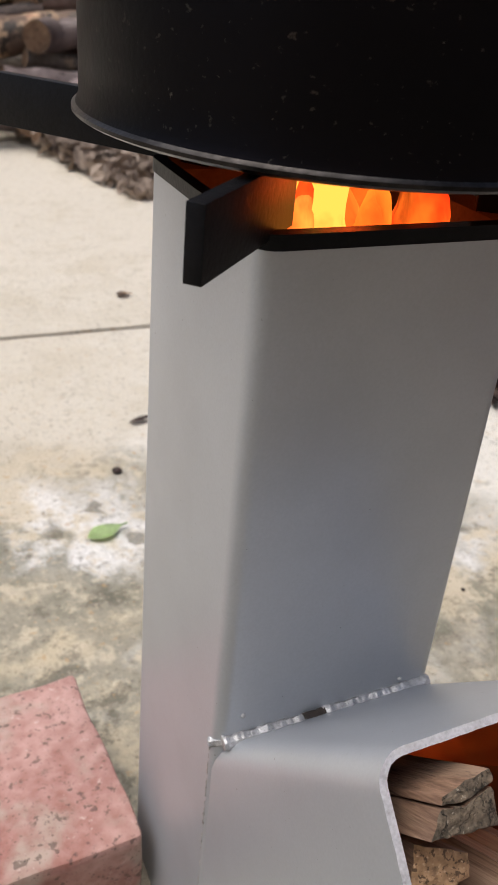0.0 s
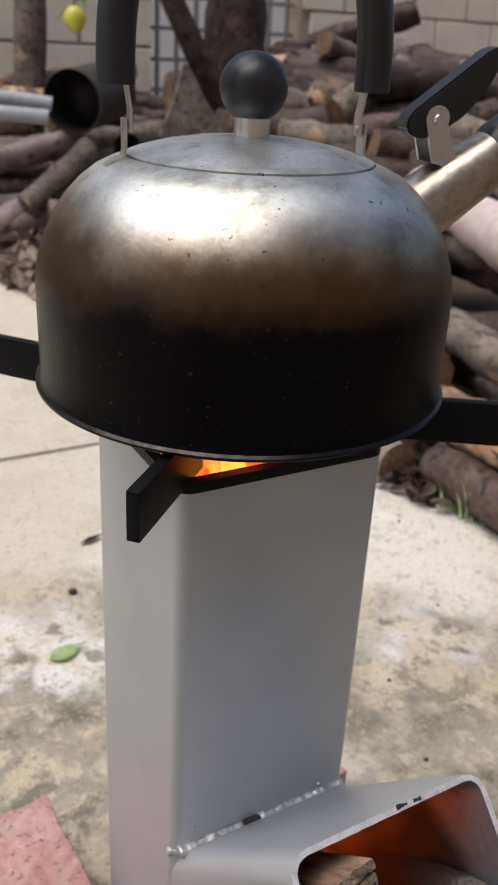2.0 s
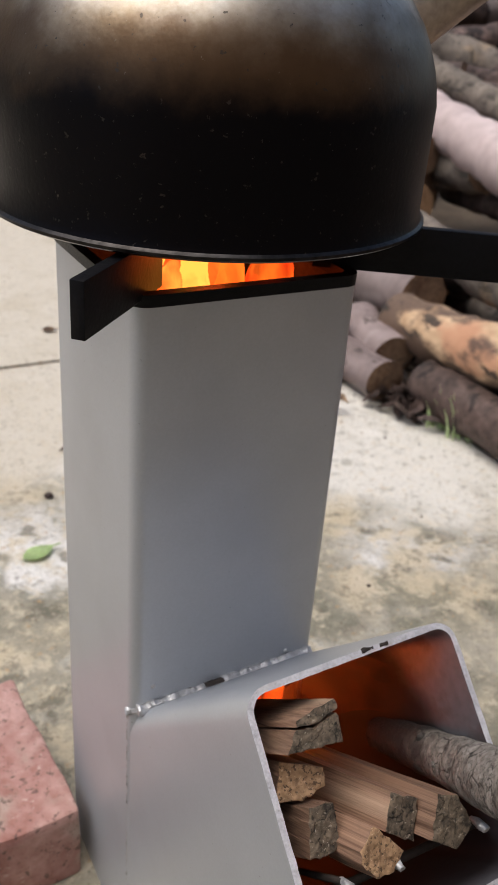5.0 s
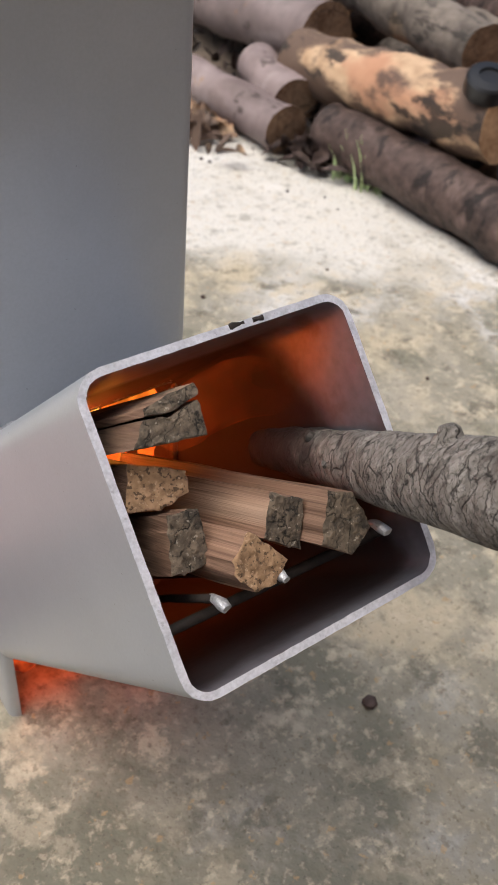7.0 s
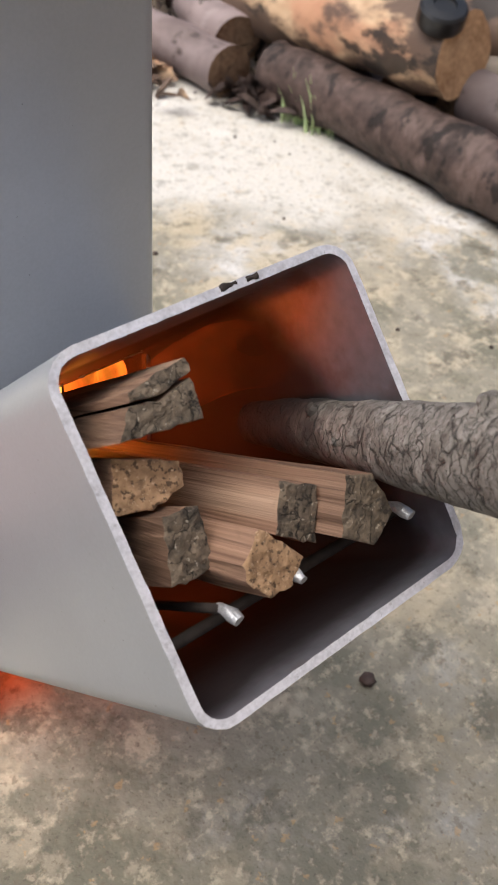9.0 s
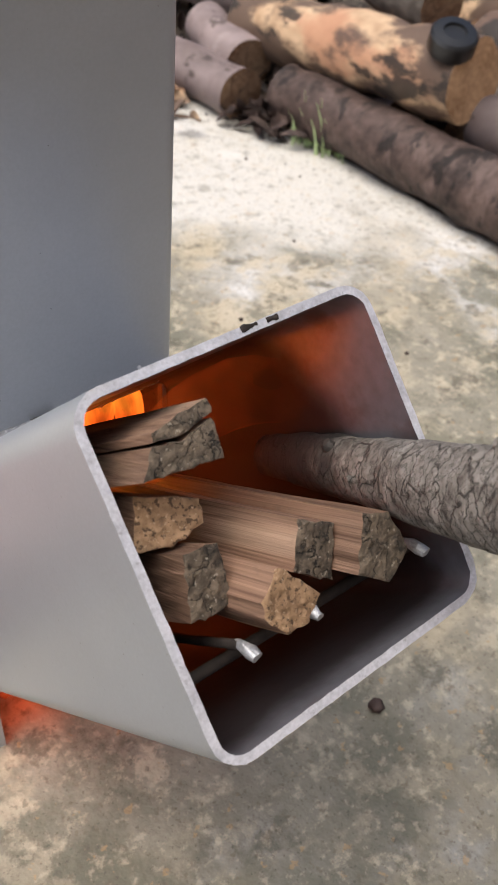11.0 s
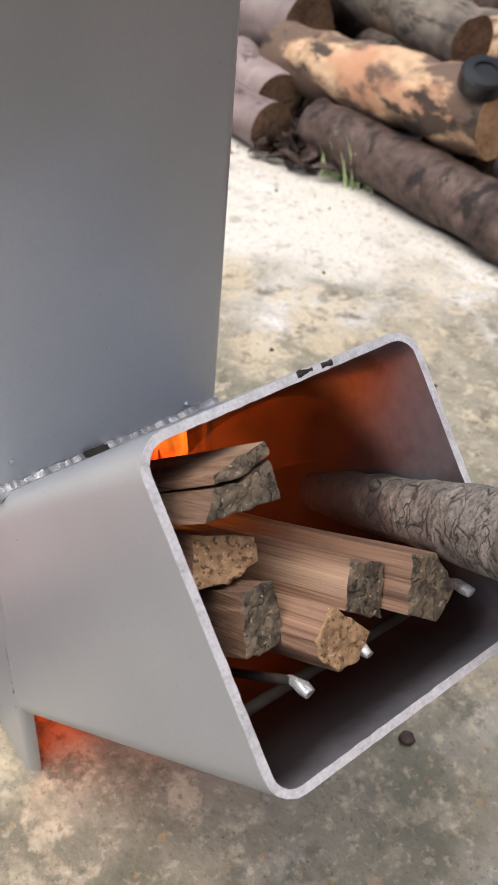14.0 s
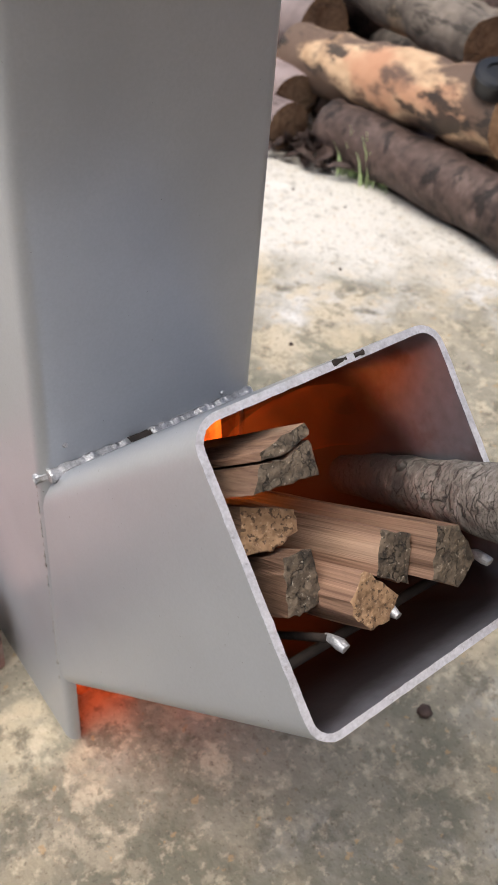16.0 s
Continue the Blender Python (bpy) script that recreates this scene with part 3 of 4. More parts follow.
for a, b in zip(loops, loops[1:] + loops[:1]):
    for i in range(len(a)):
        j = (i + 1) % len(a)
        bm.faces.new((a[i], a[j], b[j], b[i]))
part("top_rim", bm, BLACK, stove, "black square rim on the tube's top")

# ---- fire ----
fire = thing("fire", "orange and yellow wood fire burning inside the stove", "fire", (C, C, 0.004))


def tongue(at, height, r, seed, mat=FLAME, lean=(0, 0)):
    bm = bmesh.new()
    pts, rad = [], []
    for i in range(20):
        t = i / 19
        w = 0.25 * r * math.sin(5 * t + seed)
        pts.append((at[0] - C + w + lean[0] * t, at[1] - C + 0.25 * r * math.cos(4 * t + seed) + lean[1] * t, at[2] + height * t))
        rad.append(max(0.0008, r * (0.35 + 1.3 * t) * (1 - t) ** 0.7 * 1.25))
    sweep(bm, pts, rad, 20, True, 0.25 * r, 60, seed)
    return part("flame", bm, mat, fire)


for at, h, r, s, mat, lean in (((0.050, 0.052, 0.36), 0.124, 0.024, 0.3, HOT, (0, 0)), ((0.078, 0.075, 0.36), 0.122, 0.025, 1.7, FLAME, (0, 0)), ((0.045, 0.085, 0.36), 0.122, 0.025, 2.9, FLAME, (0, 0)),
                               ((0.088, 0.040, 0.36), 0.120, 0.020, 4.2, FLAME, (0, 0)), ((0.030, 0.035, 0.37), 0.108, 0.014, 3.3, FLAME, (0, 0)), ((0.062, 0.030, 0.37), 0.106, 0.013, 9.1, FLAME, (0, 0)),
                               ((0.066, 0.018, 0.150), 0.105, 0.012, 5.0, HOT, (0.0, 0.0)), ((0.088, 0.022, 0.150), 0.110, 0.012, 6.0, FLAME, (0.0, 0.0)), ((0.104, 0.018, 0.150), 0.090, 0.009, 7.0, FLAME, (0, 0)),
                               ((0.040, 0.020, 0.150), 0.105, 0.012, 8.0, FLAME, (0, 0)), ((0.06, 0.06, 0.10), 0.16, 0.024, 2.2, FLAME, (0, 0)), ((0.060, 0.068, 0.33), 0.155, 0.040, 1.1, BLAZE, (0, 0))):
    tongue(at, h, r, s, mat, lean)
for seed, (u, s0, r) in enumerate(((0.045, 0.094, 0.012), (0.075, 0.092, 0.014), (0.105, 0.094, 0.012))):
    bm = bmesh.new()
    pts = [mouth(u + 0.004 * math.sin(9 * t + seed), s0 + 0.003 * math.cos(8 * t + seed), -0.165 + 0.158 * t) - Vector((C, C, 0.004)) for t in [i / 17 for i in range(18)]]
    sweep(bm, pts, [r * (0.7 + 0.5 * math.sin(math.pi * i / 17)) for i in range(18)], 24, True, 0.15 * r, 70, seed)
    part("flame_wisp", bm, WISP, fire, "thin orange flame and smoke")
bm = bmesh.new()
sweep(bm, [mouth(0.036 + 0.020 * t, 0.1005 + 0.002 * math.sin(7 * t), -0.17 + 0.105 * t) - Vector((C, C, 0.004)) for t in [i / 15 for i in range(16)]], [0.0075 * math.sin(math.pi * (0.12 + 0.86 * i / 15)) ** 0.8 for i in range(16)], 16, True, 0.0014, 90, 3)
part("flame", bm, BRIGHT, fire, "yellow flame tip")
for k in range(26):
    bm = bmesh.new()
    bmesh.ops.create_icosphere(bm, subdivisions=2, radius=1.0)
    p = Vector((random.uniform(0.014, W - 0.014), random.uniform(-0.004, W - 0.014), random.uniform(0.006, 0.035)))
    s = random.uniform(0.007, 0.013)
    for v in bm.verts:
        v.co = v.co * s * (1 + 0.35 * noise.noise(v.co * 1.7 + p * 90))
        v.co += p - Vector((C, C, 0.004))
    part("ember", bm, EMBER, fire, "", False)
for name, at, power, size in (("fire_light_low", (0.052, 0.006, 0.205), 0.32, 0.012), ("fire_light_top", (0.06, 0.06, 0.472), 0.22, 0.02), ("coal_light", (0.06, 0.02, 0.045), 0.09, 0.02)):
    lamp = new(name, bpy.data.lights.new(name, "POINT"))
    lamp.data.energy, lamp.data.shadow_soft_size, lamp.data.color = power, size, (1.0, 0.10, 0.014)
    lamp.location = at

# ---- kettle ----
KX, KY, KZ = 0.0647, 0.0644, 0.4928
kettle = thing("kettle", "round steel kettle blackened with soot, on the stove's arms", "kettle", (KX, KY, KZ))
kettle.scale = (1, 1, 0.983)
AX = Vector((0.987, -0.16, 0)).normalized()
profile = [(0, 0.001), (0.098, 0.0), (0.105, 0.001), (0.1078, 0.002), (0.1094, 0.0030), (0.1094, 0.0043), (0.1078, 0.0054), (0.1066, 0.0085), (0.1066, 0.020), (0.1068, 0.040), (0.1068, 0.058),
           (0.1056, 0.066), (0.1035, 0.074), (0.1002, 0.083), (0.0960, 0.0915), (0.0905, 0.0995), (0.0840, 0.1065), (0.0765, 0.1125), (0.0690, 0.1162), (0.0618, 0.1187)]
bm = bmesh.new()
lathe(bm, profile[6:] + [(0.0614, 0.1172), (0, 0.1172)], 96)
part("body", bm, KETTLE, kettle, "steel body, silver above and soot black below")
bm = bmesh.new()
lathe(bm, profile[:7] + [(0.1060, 0.0075), (0.1060, 0.0045), (0, 0.0045)], 96)
part("base_rim", bm, RIM, kettle, "rolled steel rim round the base")
bm = bmesh.new()
lathe(bm, [(0.0610, 0.1180), (0.0610, 0.1196), (0.057, 0.1212), (0.045, 0.1245), (0.03, 0.1272), (0.014, 0.1286), (0, 0.129)], 72)
part("lid", bm, KETTLE, kettle, "shallow domed steel lid")
bm = bmesh.new()
lathe(bm, [(0, 0.128), (0.0087, 0.128), (0.0089, 0.129), (0.0089, 0.1375), (0.0085, 0.139), (0, 0.139)], 32)
part("knob_collar", bm, STEEL, kettle, "polished steel collar")
bm = bmesh.new()
lathe(bm, [(0, 0.1370), (0.008, 0.1372)] + [(0.0165 * math.sin(radians(a)), 0.1515 - 0.0165 * math.cos(radians(a))) for a in range(32, 180, 8)] + [(0, 0.1680)], 48)
part("knob", bm, RUBBER, kettle, "round black plastic knob")


def along(d, h, side=0.0):
    """A point in the kettle's own frame: out along the spout's line, up, and across it."""
    return AX * d + Vector((-AX.y, AX.x, 0)) * side + Vector((0, 0, h))


def strap(points, width, thick):
    bm = bmesh.new()
    across = Vector((-AX.y, AX.x, 0))
    prev = None
    pts = [along(*p) for p in points]
    for k, p in enumerate(pts):
        d = (pts[min(k + 1, len(pts) - 1)] - pts[max(k - 1, 0)]).normalized()
        nrm = d.cross(across).normalized()
        ring = [bm.verts.new(p + across * a * width / 2 + nrm * b * thick / 2) for a, b in ((-1, -1), (1, -1), (1, 1), (-1, 1))]
        if prev:
            for i in range(4):
                bm.faces.new((prev[i], prev[(i + 1) % 4], ring[(i + 1) % 4], ring[i]))
        else:
            bm.faces.new(ring)
        prev = ring
    bm.faces.new(prev)
    return bm


for sgn, base in ((-1, 0.065), (1, 0.0615)):
    b = part("handle_bracket", strap([(sgn * (base + 0.010), 0.1115), (sgn * (base + 0.004), 0.1165), (sgn * (base - 0.001), 0.1185), (sgn * (base - 0.002), 0.122), (sgn * (base - 0.002), 0.136)], 0.0085, 0.0014), STEEL, kettle, "riveted steel bracket")
    part("hinge_strap", strap([(sgn * (base - 0.0045), 0.130), (sgn * (base - 0.0048), 0.140), (sgn * (base - 0.002), 0.158)], 0.0065, 0.0014), STEEL, b)
    bm = bmesh.new()
    m = Matrix.Translation(along(sgn * (base - 0.003), 0.133)) @ Vector((-sgn * AX.x, -sgn * AX.y, 0)).to_track_quat("Z", "Y").to_matrix().to_4x4()
    lathe(bm, [(0, -0.002), (0.0026, -0.002), (0.0026, 0.002), (0.0016, 0.003), (0, 0.003)], 14, m)
    part("rivet", bm, IRON, b)
pts = []
for i in range(41):
    a = math.pi * (1 - i / 40)
    c, s = math.cos(a), math.sin(a)
    pts.append(along(-0.002 + 0.0645 * math.copysign(abs(c) ** 0.6, c), 0.151 + 0.085 * abs(s) ** 0.75))
bm = bmesh.new()
sweep(bm, pts, [0.0089] * 41, 24)
part("handle", bm, RUBBER, kettle, "black plastic arched grip")
S0, S1 = along(0.078, 0.079), along(0.142, 0.1225)
bm = bmesh.new()
sweep(bm, line(S0, S1, 14), [0.0195 - 0.0042 * i / 14 for i in range(15)], 36)
part("spout", bm, SPOUT, kettle, "steel spout with whistle cover")
d = (S1 - S0).normalized()
up = (Vector((0, 0, 1)) - d * d.z).normalized()
bm = bmesh.new()
sweep(bm, line(S1 - d * 0.004, S1 + d * 0.018, 8), [0.0155, 0.0166, 0.0170, 0.0170, 0.0170, 0.0170, 0.0170, 0.0168, 0.0155], 36)
whistle = part("whistle_cap", bm, RUBBER, kettle, "black plastic whistle cap")
LEV = along(0.098, 0.1395)
cross = Vector((-AX.y, AX.x, 0))
lever_dir = (AX * math.cos(radians(36)) + Vector((0, 0, 1)) * math.sin(radians(36))).normalized()
lever_up = cross.cross(lever_dir) * -1
turn = Matrix((lever_dir, cross, lever_up)).transposed().to_4x4()
for sd in (-1, 1):
    bm = bmesh.new()
    m = Matrix.Translation(LEV + cross * sd * 0.0072) @ Matrix((AX, cross, Vector((0, 0, 1)))).transposed().to_4x4()
    ring = [(0.0068 * math.cos(radians(a)), 0.0068 * math.sin(radians(a))) for a in range(-20, 201, 20)] + [(0.000, -0.022), (0.0165, -0.026)]
    front, rear = ([bm.verts.new(m @ Vector((x, w, z))) for x, z in ring] for w in (-0.0007, 0.0007))
    bm.faces.new(front)
    bm.faces.new(rear)
    for i in range(len(ring)):
        j = (i + 1) % len(ring)
        bm.faces.new((front[i], front[j], rear[j], rear[i]))
    part("hinge_plate", bm, STEEL, kettle, "steel hinge plate")
bm = bmesh.new()
lathe(bm, [(0, -0.0092), (0.0020, -0.0092), (0.0026, -0.0085), (0.0026, 0.0085), (0.0020, 0.0092), (0, 0.0092)], 18, Matrix.Translation(LEV) @ turn @ Matrix.Rotation(radians(90), 4, "X"))
part("hinge_pin", bm, STEEL, kettle)
bm = bmesh.new()
out = [(-0.0160, 0.000), (-0.0172, 0.0050), (-0.0150, 0.0100), (-0.009, 0.0125), (0.044, 0.0138), (0.051, 0.0110), (0.050, 0.004), (0.032, -0.006), (0.014, -0.010), (-0.004, -0.0085), (-0.012, -0.005)]
m = Matrix.Translation(LEV) @ turn
front, rear = ([bm.verts.new(m @ Vector((x * 0.95, w, z * 0.86))) for x, z in out] for w in (-0.0062, 0.0062))
bm.faces.new(front)
bm.faces.new(rear)
for i in range(len(out)):
    j = (i + 1) % len(out)
    bm.faces.new((front[i], front[j], rear[j], rear[i]))
bmesh.ops.bevel(bm, geom=[e for e in bm.edges], offset=0.0011, segments=2, affect="EDGES")
part("whistle_lever", bm, RUBBER, kettle, "black plastic thumb lever")


# ---- firewood in the feed tube ----
def billet(ob, poly, face, lean, back, end_mat, seed, spread=1.0, label="rough cut end"):
    """A split stick: its outline where it was cut, run down the tube along its own lean, with torn ends.
    face: how far out the cut stands at its middle, and how it slopes across and up; lean: the drift across and up for each metre inwards."""
    loop = []
    for k in range(len(poly)):
        a, b = Vector((*poly[k], 0)), Vector((*poly[(k + 1) % len(poly)], 0))
        loop += [a.lerp(b, i / 6) for i in range(6)]
    cen = sum(loop, Vector()) / len(loop)
    n, steps = len(loop), 26

    def at(p, t, ragged):
        """A point of the stick: its place in the outline and its way in, from 0 at the cut to 1."""
        depth = back * t
        q = cen + (p - cen) * (1.0 + (spread - 1) * t)
        groove = 0.0011 * noise.noise(Vector((q.x * 310 + seed, q.y * 310, t * 1.5))) + 0.0006 * noise.noise(Vector((q.x * 900 + seed, q.y * 900, t * 4)))
        away = (q - cen).normalized() if (q - cen).length > 1e-6 else Vector()
        q = q + away * groove + Vector((lean[0], lean[1], 0)) * depth
        out = face[0] + face[1] * (p.x - cen.x) + face[2] * (p.y - cen.y) - depth
        return mouth(q.x, q.y, out + ragged)

    def torn(p):
        return 0.0009 * noise.noise(Vector((p.x * 260, p.y * 260, seed))) + 0.0004 * noise.noise(Vector((p.x * 800, p.y * 800, seed + 5)))

    bm = bmesh.new()
    rings = [[bm.verts.new(at(p, (j / steps) ** 1.6, torn(p) if j == 0 else 0.0)) for p in loop] for j in range(steps + 1)]
    for a, b in zip(rings, rings[1:]):
        for i in range(n):
            bm.faces.new((a[i], a[(i + 1) % n], b[(i + 1) % n], b[i]))
    bm.faces.new(rings[-1])
    em = bmesh.new()
    prev = [em.verts.new(v.co) for v in rings[0]]
    for sc in (0.93, 0.84, 0.74, 0.63, 0.52, 0.40, 0.28, 0.15):
        ring = [em.verts.new(at(cen + (p - cen) * sc, 0.0, 0.0003 + torn(cen + (p - cen) * sc) + 0.0003 * noise.noise(p * 1500 + Vector((sc * 9, seed, 0))))) for p in loop]
        for i in range(n):
            em.faces.new((prev[i], prev[(i + 1) % n], ring[(i + 1) % n], ring[i]))
        prev = ring
    em.faces.new(prev)
    part("split_side", bm, SPLIT, ob)
    part("cut_end", em, end_mat, ob, label)
    return ob


def stick(label):
    return thing("firewood_stick", label, "firewood", group="split sticks in the feed tube")


# the top stick is cracked through into a thick lower and a thin upper piece
top_stick = stick("short split stick with cracked weathered end, top of the stack")
billet(top_stick, [(0.0301, 0.0939), (0.0411, 0.0925), (0.0533, 0.0951), (0.0522, 0.0821), (0.0342, 0.0845), (0.0231, 0.0857)], (0.0042, -0.13, 0.08), (-0.153, 0.094), 0.105, ENDGRAIN, 1.0, 1.04)
billet(top_stick, [(0.0314, 0.0976), (0.0537, 0.1010), (0.0541, 0.0965), (0.0416, 0.0937), (0.0311, 0.0949)], (0.0044, -0.13, 0.08), (-0.153, 0.090), 0.105, ENDGRAIN, 1.5, 1.0)
billet(stick("thin split stick with pale end grain"), [(0.0252, 0.0818), (0.0462, 0.0726), (0.0449, 0.0649), (0.0319, 0.0626), (0.0192, 0.0663)], (-0.0120, -0.05, 0.14), (-0.05, 0.143), 0.12, PALE_END, 2.0)
billet(stick("short split stick with grey weathered end"), [(0.0421, 0.0587), (0.0423, 0.0507), (0.0415, 0.039), (0.0331, 0.0384), (0.0253, 0.0404), (0.0279, 0.0536), (0.0291, 0.0608)], (-0.0063, -0.115, 0.27), (-0.10, 0.09), 0.125, ENDGRAIN, 3.0, 1.03)
billet(stick("split stick with pale fresh end on the grate"), [(0.0521, 0.0462), (0.0661, 0.0299), (0.0581, 0.0245), (0.0491, 0.0244), (0.0420, 0.0336), (0.0428, 0.0383)], (0.0036, -0.157, 0.274), (-0.157, 0.274), 0.13, PALE_END, 4.0)
billet(stick("square split stick with grey weathered end"), [(0.0660, 0.0552), (0.0804, 0.0480), (0.0742, 0.0309), (0.0588, 0.0406), (0.0632, 0.0484)], (0.0021, -0.126, 0.289), (-0.126, 0.289), 0.14, ENDGRAIN, 5.0)
billet(stick("long split stick with dark weathered end"), [(0.0849, 0.0488), (0.0960, 0.0436), (0.0999, 0.0364), (0.1014, 0.0288), (0.0905, 0.0216), (0.0773, 0.0311), (0.0817, 0.0406)], (0.0079, -0.126, 0.289), (-0.126, 0.289), 0.14, ENDGRAIN, 6.0)

# the branch: it narrows towards its charred tip inside the tube
BRANCH = [((0.1138, -0.078, 0.2357), 0.0088), ((0.1152, -0.100, 0.2490), 0.0108), ((0.1145, -0.130, 0.2671), 0.0125), ((0.1121, -0.160, 0.2856), 0.0147), ((0.1094, -0.200, 0.3102), 0.0172), ((0.1052, -0.260, 0.3467), 0.0186), ((0.0962, -0.390, 0.4253), 0.0198)]
pts, rad = [], []
for (p, r), (q, s) in zip(BRANCH, BRANCH[1:]):
    k = max(6, int((Vector(q) - Vector(p)).length / 0.0022))
    for i in range(k):
        pts.append(Vector(p).lerp(Vector(q), i / k))
        rad.append((r + (s - r) * i / k) * (1 + 0.022 * noise.noise(pts[-1] * 70)))
bm = bmesh.new()
sweep(bm, pts, rad, 56, True, 0.0007, 130, 2.0)
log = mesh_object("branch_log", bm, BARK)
tagged(log, "round branch with grey cracked bark pushed into the feed tube", "firewood")
for y, ang, s in ((-0.117, 62, 0.0026), (-0.186, 88, 0.0046), (-0.134, 12, 0.0016)):
    k = min(range(len(pts)), key=lambda i: abs(pts[i].y - y))
    p, d = pts[k], (pts[k + 1] - pts[k]).normalized()
    sd = d.cross(Vector((0, 0, 1))).normalized()
    w = sd * math.cos(radians(ang)) + sd.cross(d) * math.sin(radians(ang))
    bm = bmesh.new()
    sweep(bm, line(p + w * rad[k] * 0.8, p + w * (rad[k] + s), 6), [s * 1.5, s * 1.4, s * 1.2, s, s * 0.9, s * 0.8, s * 0.5], 14, True, s * 0.45, 260, y * 30)
    part("twig_stub", bm, BARK, log)


# ---- bricks ----
def brick(name, label, at, rz, size, seed):
    bm = bmesh.new()
    box(bm, size, Matrix(), 0.004, 2)
    bmesh.ops.subdivide_edges(bm, edges=[e for e in bm.edges if e.calc_length() > 0.03], cuts=9, use_grid_fill=True)
    for v in bm.verts:
        v.co += Vector((1, 1, 1)) * 0.0016 * noise.noise(v.co * 45 + Vector((seed, 0, 0)))
    ob = mesh_object(name, bm, BRICK)
    ob.matrix_world = pose(at[0], at[1], at[2] + size[2] / 2, 0, 0, rz)
    return tagged(ob, label, "brick", "bricks beside the stove")


brick("brick", "worn red clay brick with dirt specks beside the stove", (-0.121, 0.1385, 0), 4, (0.215, 0.146, 0.070), 1)
brick("brick_fragment", "broken piece of red brick behind the stove", (0.205, 0.175, 0), 20, (0.09, 0.06, 0.03), 5)


# ---- the wood pile ----
def log_thing(a, b, r, mat, seed, label="", bend=0.02, lump=0.07):
    a, b = Vector(a), Vector(b)
    L = (b - a).length
    n = max(8, int(L / 0.018))
    side = (b - a).cross(Vector((0, 0, 1))).normalized()
    pts = [a.lerp(b, i / n) + side * bend * L * math.sin(math.pi * i / n) * math.sin(seed) for i in range(n + 1)]
    rad = [r * (1 + 0.05 * math.sin(i * 0.9 + seed) + 0.08 * (i / n - 0.5)) for i in range(n + 1)]
    bm = bmesh.new()
    sweep(bm, pts, rad, 22, True, r * lump, 9, seed, cap_index=1)
    for v in bm.verts:
        q = v.co * 38 + Vector((seed, 0, seed))
        v.co += Vector((1, 0.3, 1)) * r * (0.025 if mat in (PINK, PALEPINK) else 0.075) * (noise.noise(q) + 0.6 * noise.noise(q * 2.3))
    ob = mesh_object("log", bm, [mat, FRESH if mat in (PEELED, PALEPINK) else SAWN])
    return tagged(ob, label or "cut log in a heap of firewood", "log", "logs of the wood pile")


MAIN = [
    ((0.700, 0.960, 0.034), (0.705, 0.680, 0.034), 0.034, PINK, "pale pink-barked log lying at the pile's foot"),
    ((0.790, 0.880, 0.062), (0.752, 0.725, 0.052), 0.034, PINK, "short pale pink-barked log"),
    ((0.840, 1.140, 0.102), (0.868, 0.810, 0.114), 0.051, PINK, "pale pink-barked log with a pruned knot"),
    ((0.950, 1.220, 0.155), (0.962, 1.034, 0.160), 0.036, PINK, "short log with a brown sawn end"),
    ((1.000, 1.040, 0.180), (0.940, 0.550, 0.155), 0.039, GREYBARK, "log with rough grey bark"),
    ((0.818, 0.800, 0.086), (0.806, 0.372, 0.136), 0.048, PEELED, "thick log with peeling bark and yellow wood"),
    ((0.754, 0.640, 0.043), (0.750, 0.000, 0.042), 0.041, BROWN, "long dark brown log along the slab's edge"),
    ((1.300, 1.430, 0.345), (1.183, 0.893, 0.284), 0.058, PALEPINK, "thick pale pink-barked log with a sawn end"),
    ((1.500, 1.760, 0.440), (1.340, 1.100, 0.365), 0.034, GREYBARK, "thin log with grey bark"),
    ((1.140, 1.440, 0.250), (1.200, 1.245, 0.275), 0.036, PINK, "short log with a brown sawn end"),
    ((0.840, 0.370, 0.082), (0.812, -0.05, 0.078), 0.036, PINK, "pale pink-barked log in the pile"),
    ((0.945, 0.470, 0.130), (0.910, 0.030, 0.125), 0.045, PEELED, "log with peeled yellow wood"),
    ((1.930, 3.020, 0.640), (2.250, 2.740, 0.790), 0.050, BROWN, "dark branch on top of the pile"),
    ((1.540, 2.200, 0.450), (1.830, 2.230, 0.590), 0.055, GREYBARK, "grey log leaning up the pile"),
    ((1.420, 1.620, 0.345), (1.510, 1.520, 0.365), 0.085, BROWN, "thick stump with a wide reddish sawn end"),
    ((0.910, 0.860, 0.040), (0.880, 0.420, 0.040), 0.045, BROWN, "dark brown log under the pile"),
    ((0.970, 1.380, 0.060), (0.940, 0.940, 0.060), 0.050, BROWN, "dark brown log under the pile"),
]
MAIN += [
    ((0.50, 2.79, 0.36), (0.68, 2.745, 0.394), 0.055, PINK, "sawn pinkish log end on the far heap"),
    ((0.44, 2.56, 0.255), (0.80, 2.55, 0.335), 0.042, PINK, "slanting pinkish log on the far heap"),
    ((0.54, 2.34, 0.17), (0.77, 2.40, 0.33), 0.034, GREYBARK, "pale grey split log on the far heap"),
    ((0.60, 2.30, 0.16), (0.76, 2.26, 0.15), 0.036, PINK, "short pale log on the leaf heap"),
    ((0.66, 2.28, 0.03), (0.68, 2.24, 0.13), 0.055, BROWN, "dark stump standing in the leaf heap"),
]
for i, (a, b, r, mat, label) in enumerate(MAIN):
    log_thing(a, b, r, mat, i * 1.7, label)

rnd = random.Random(4)
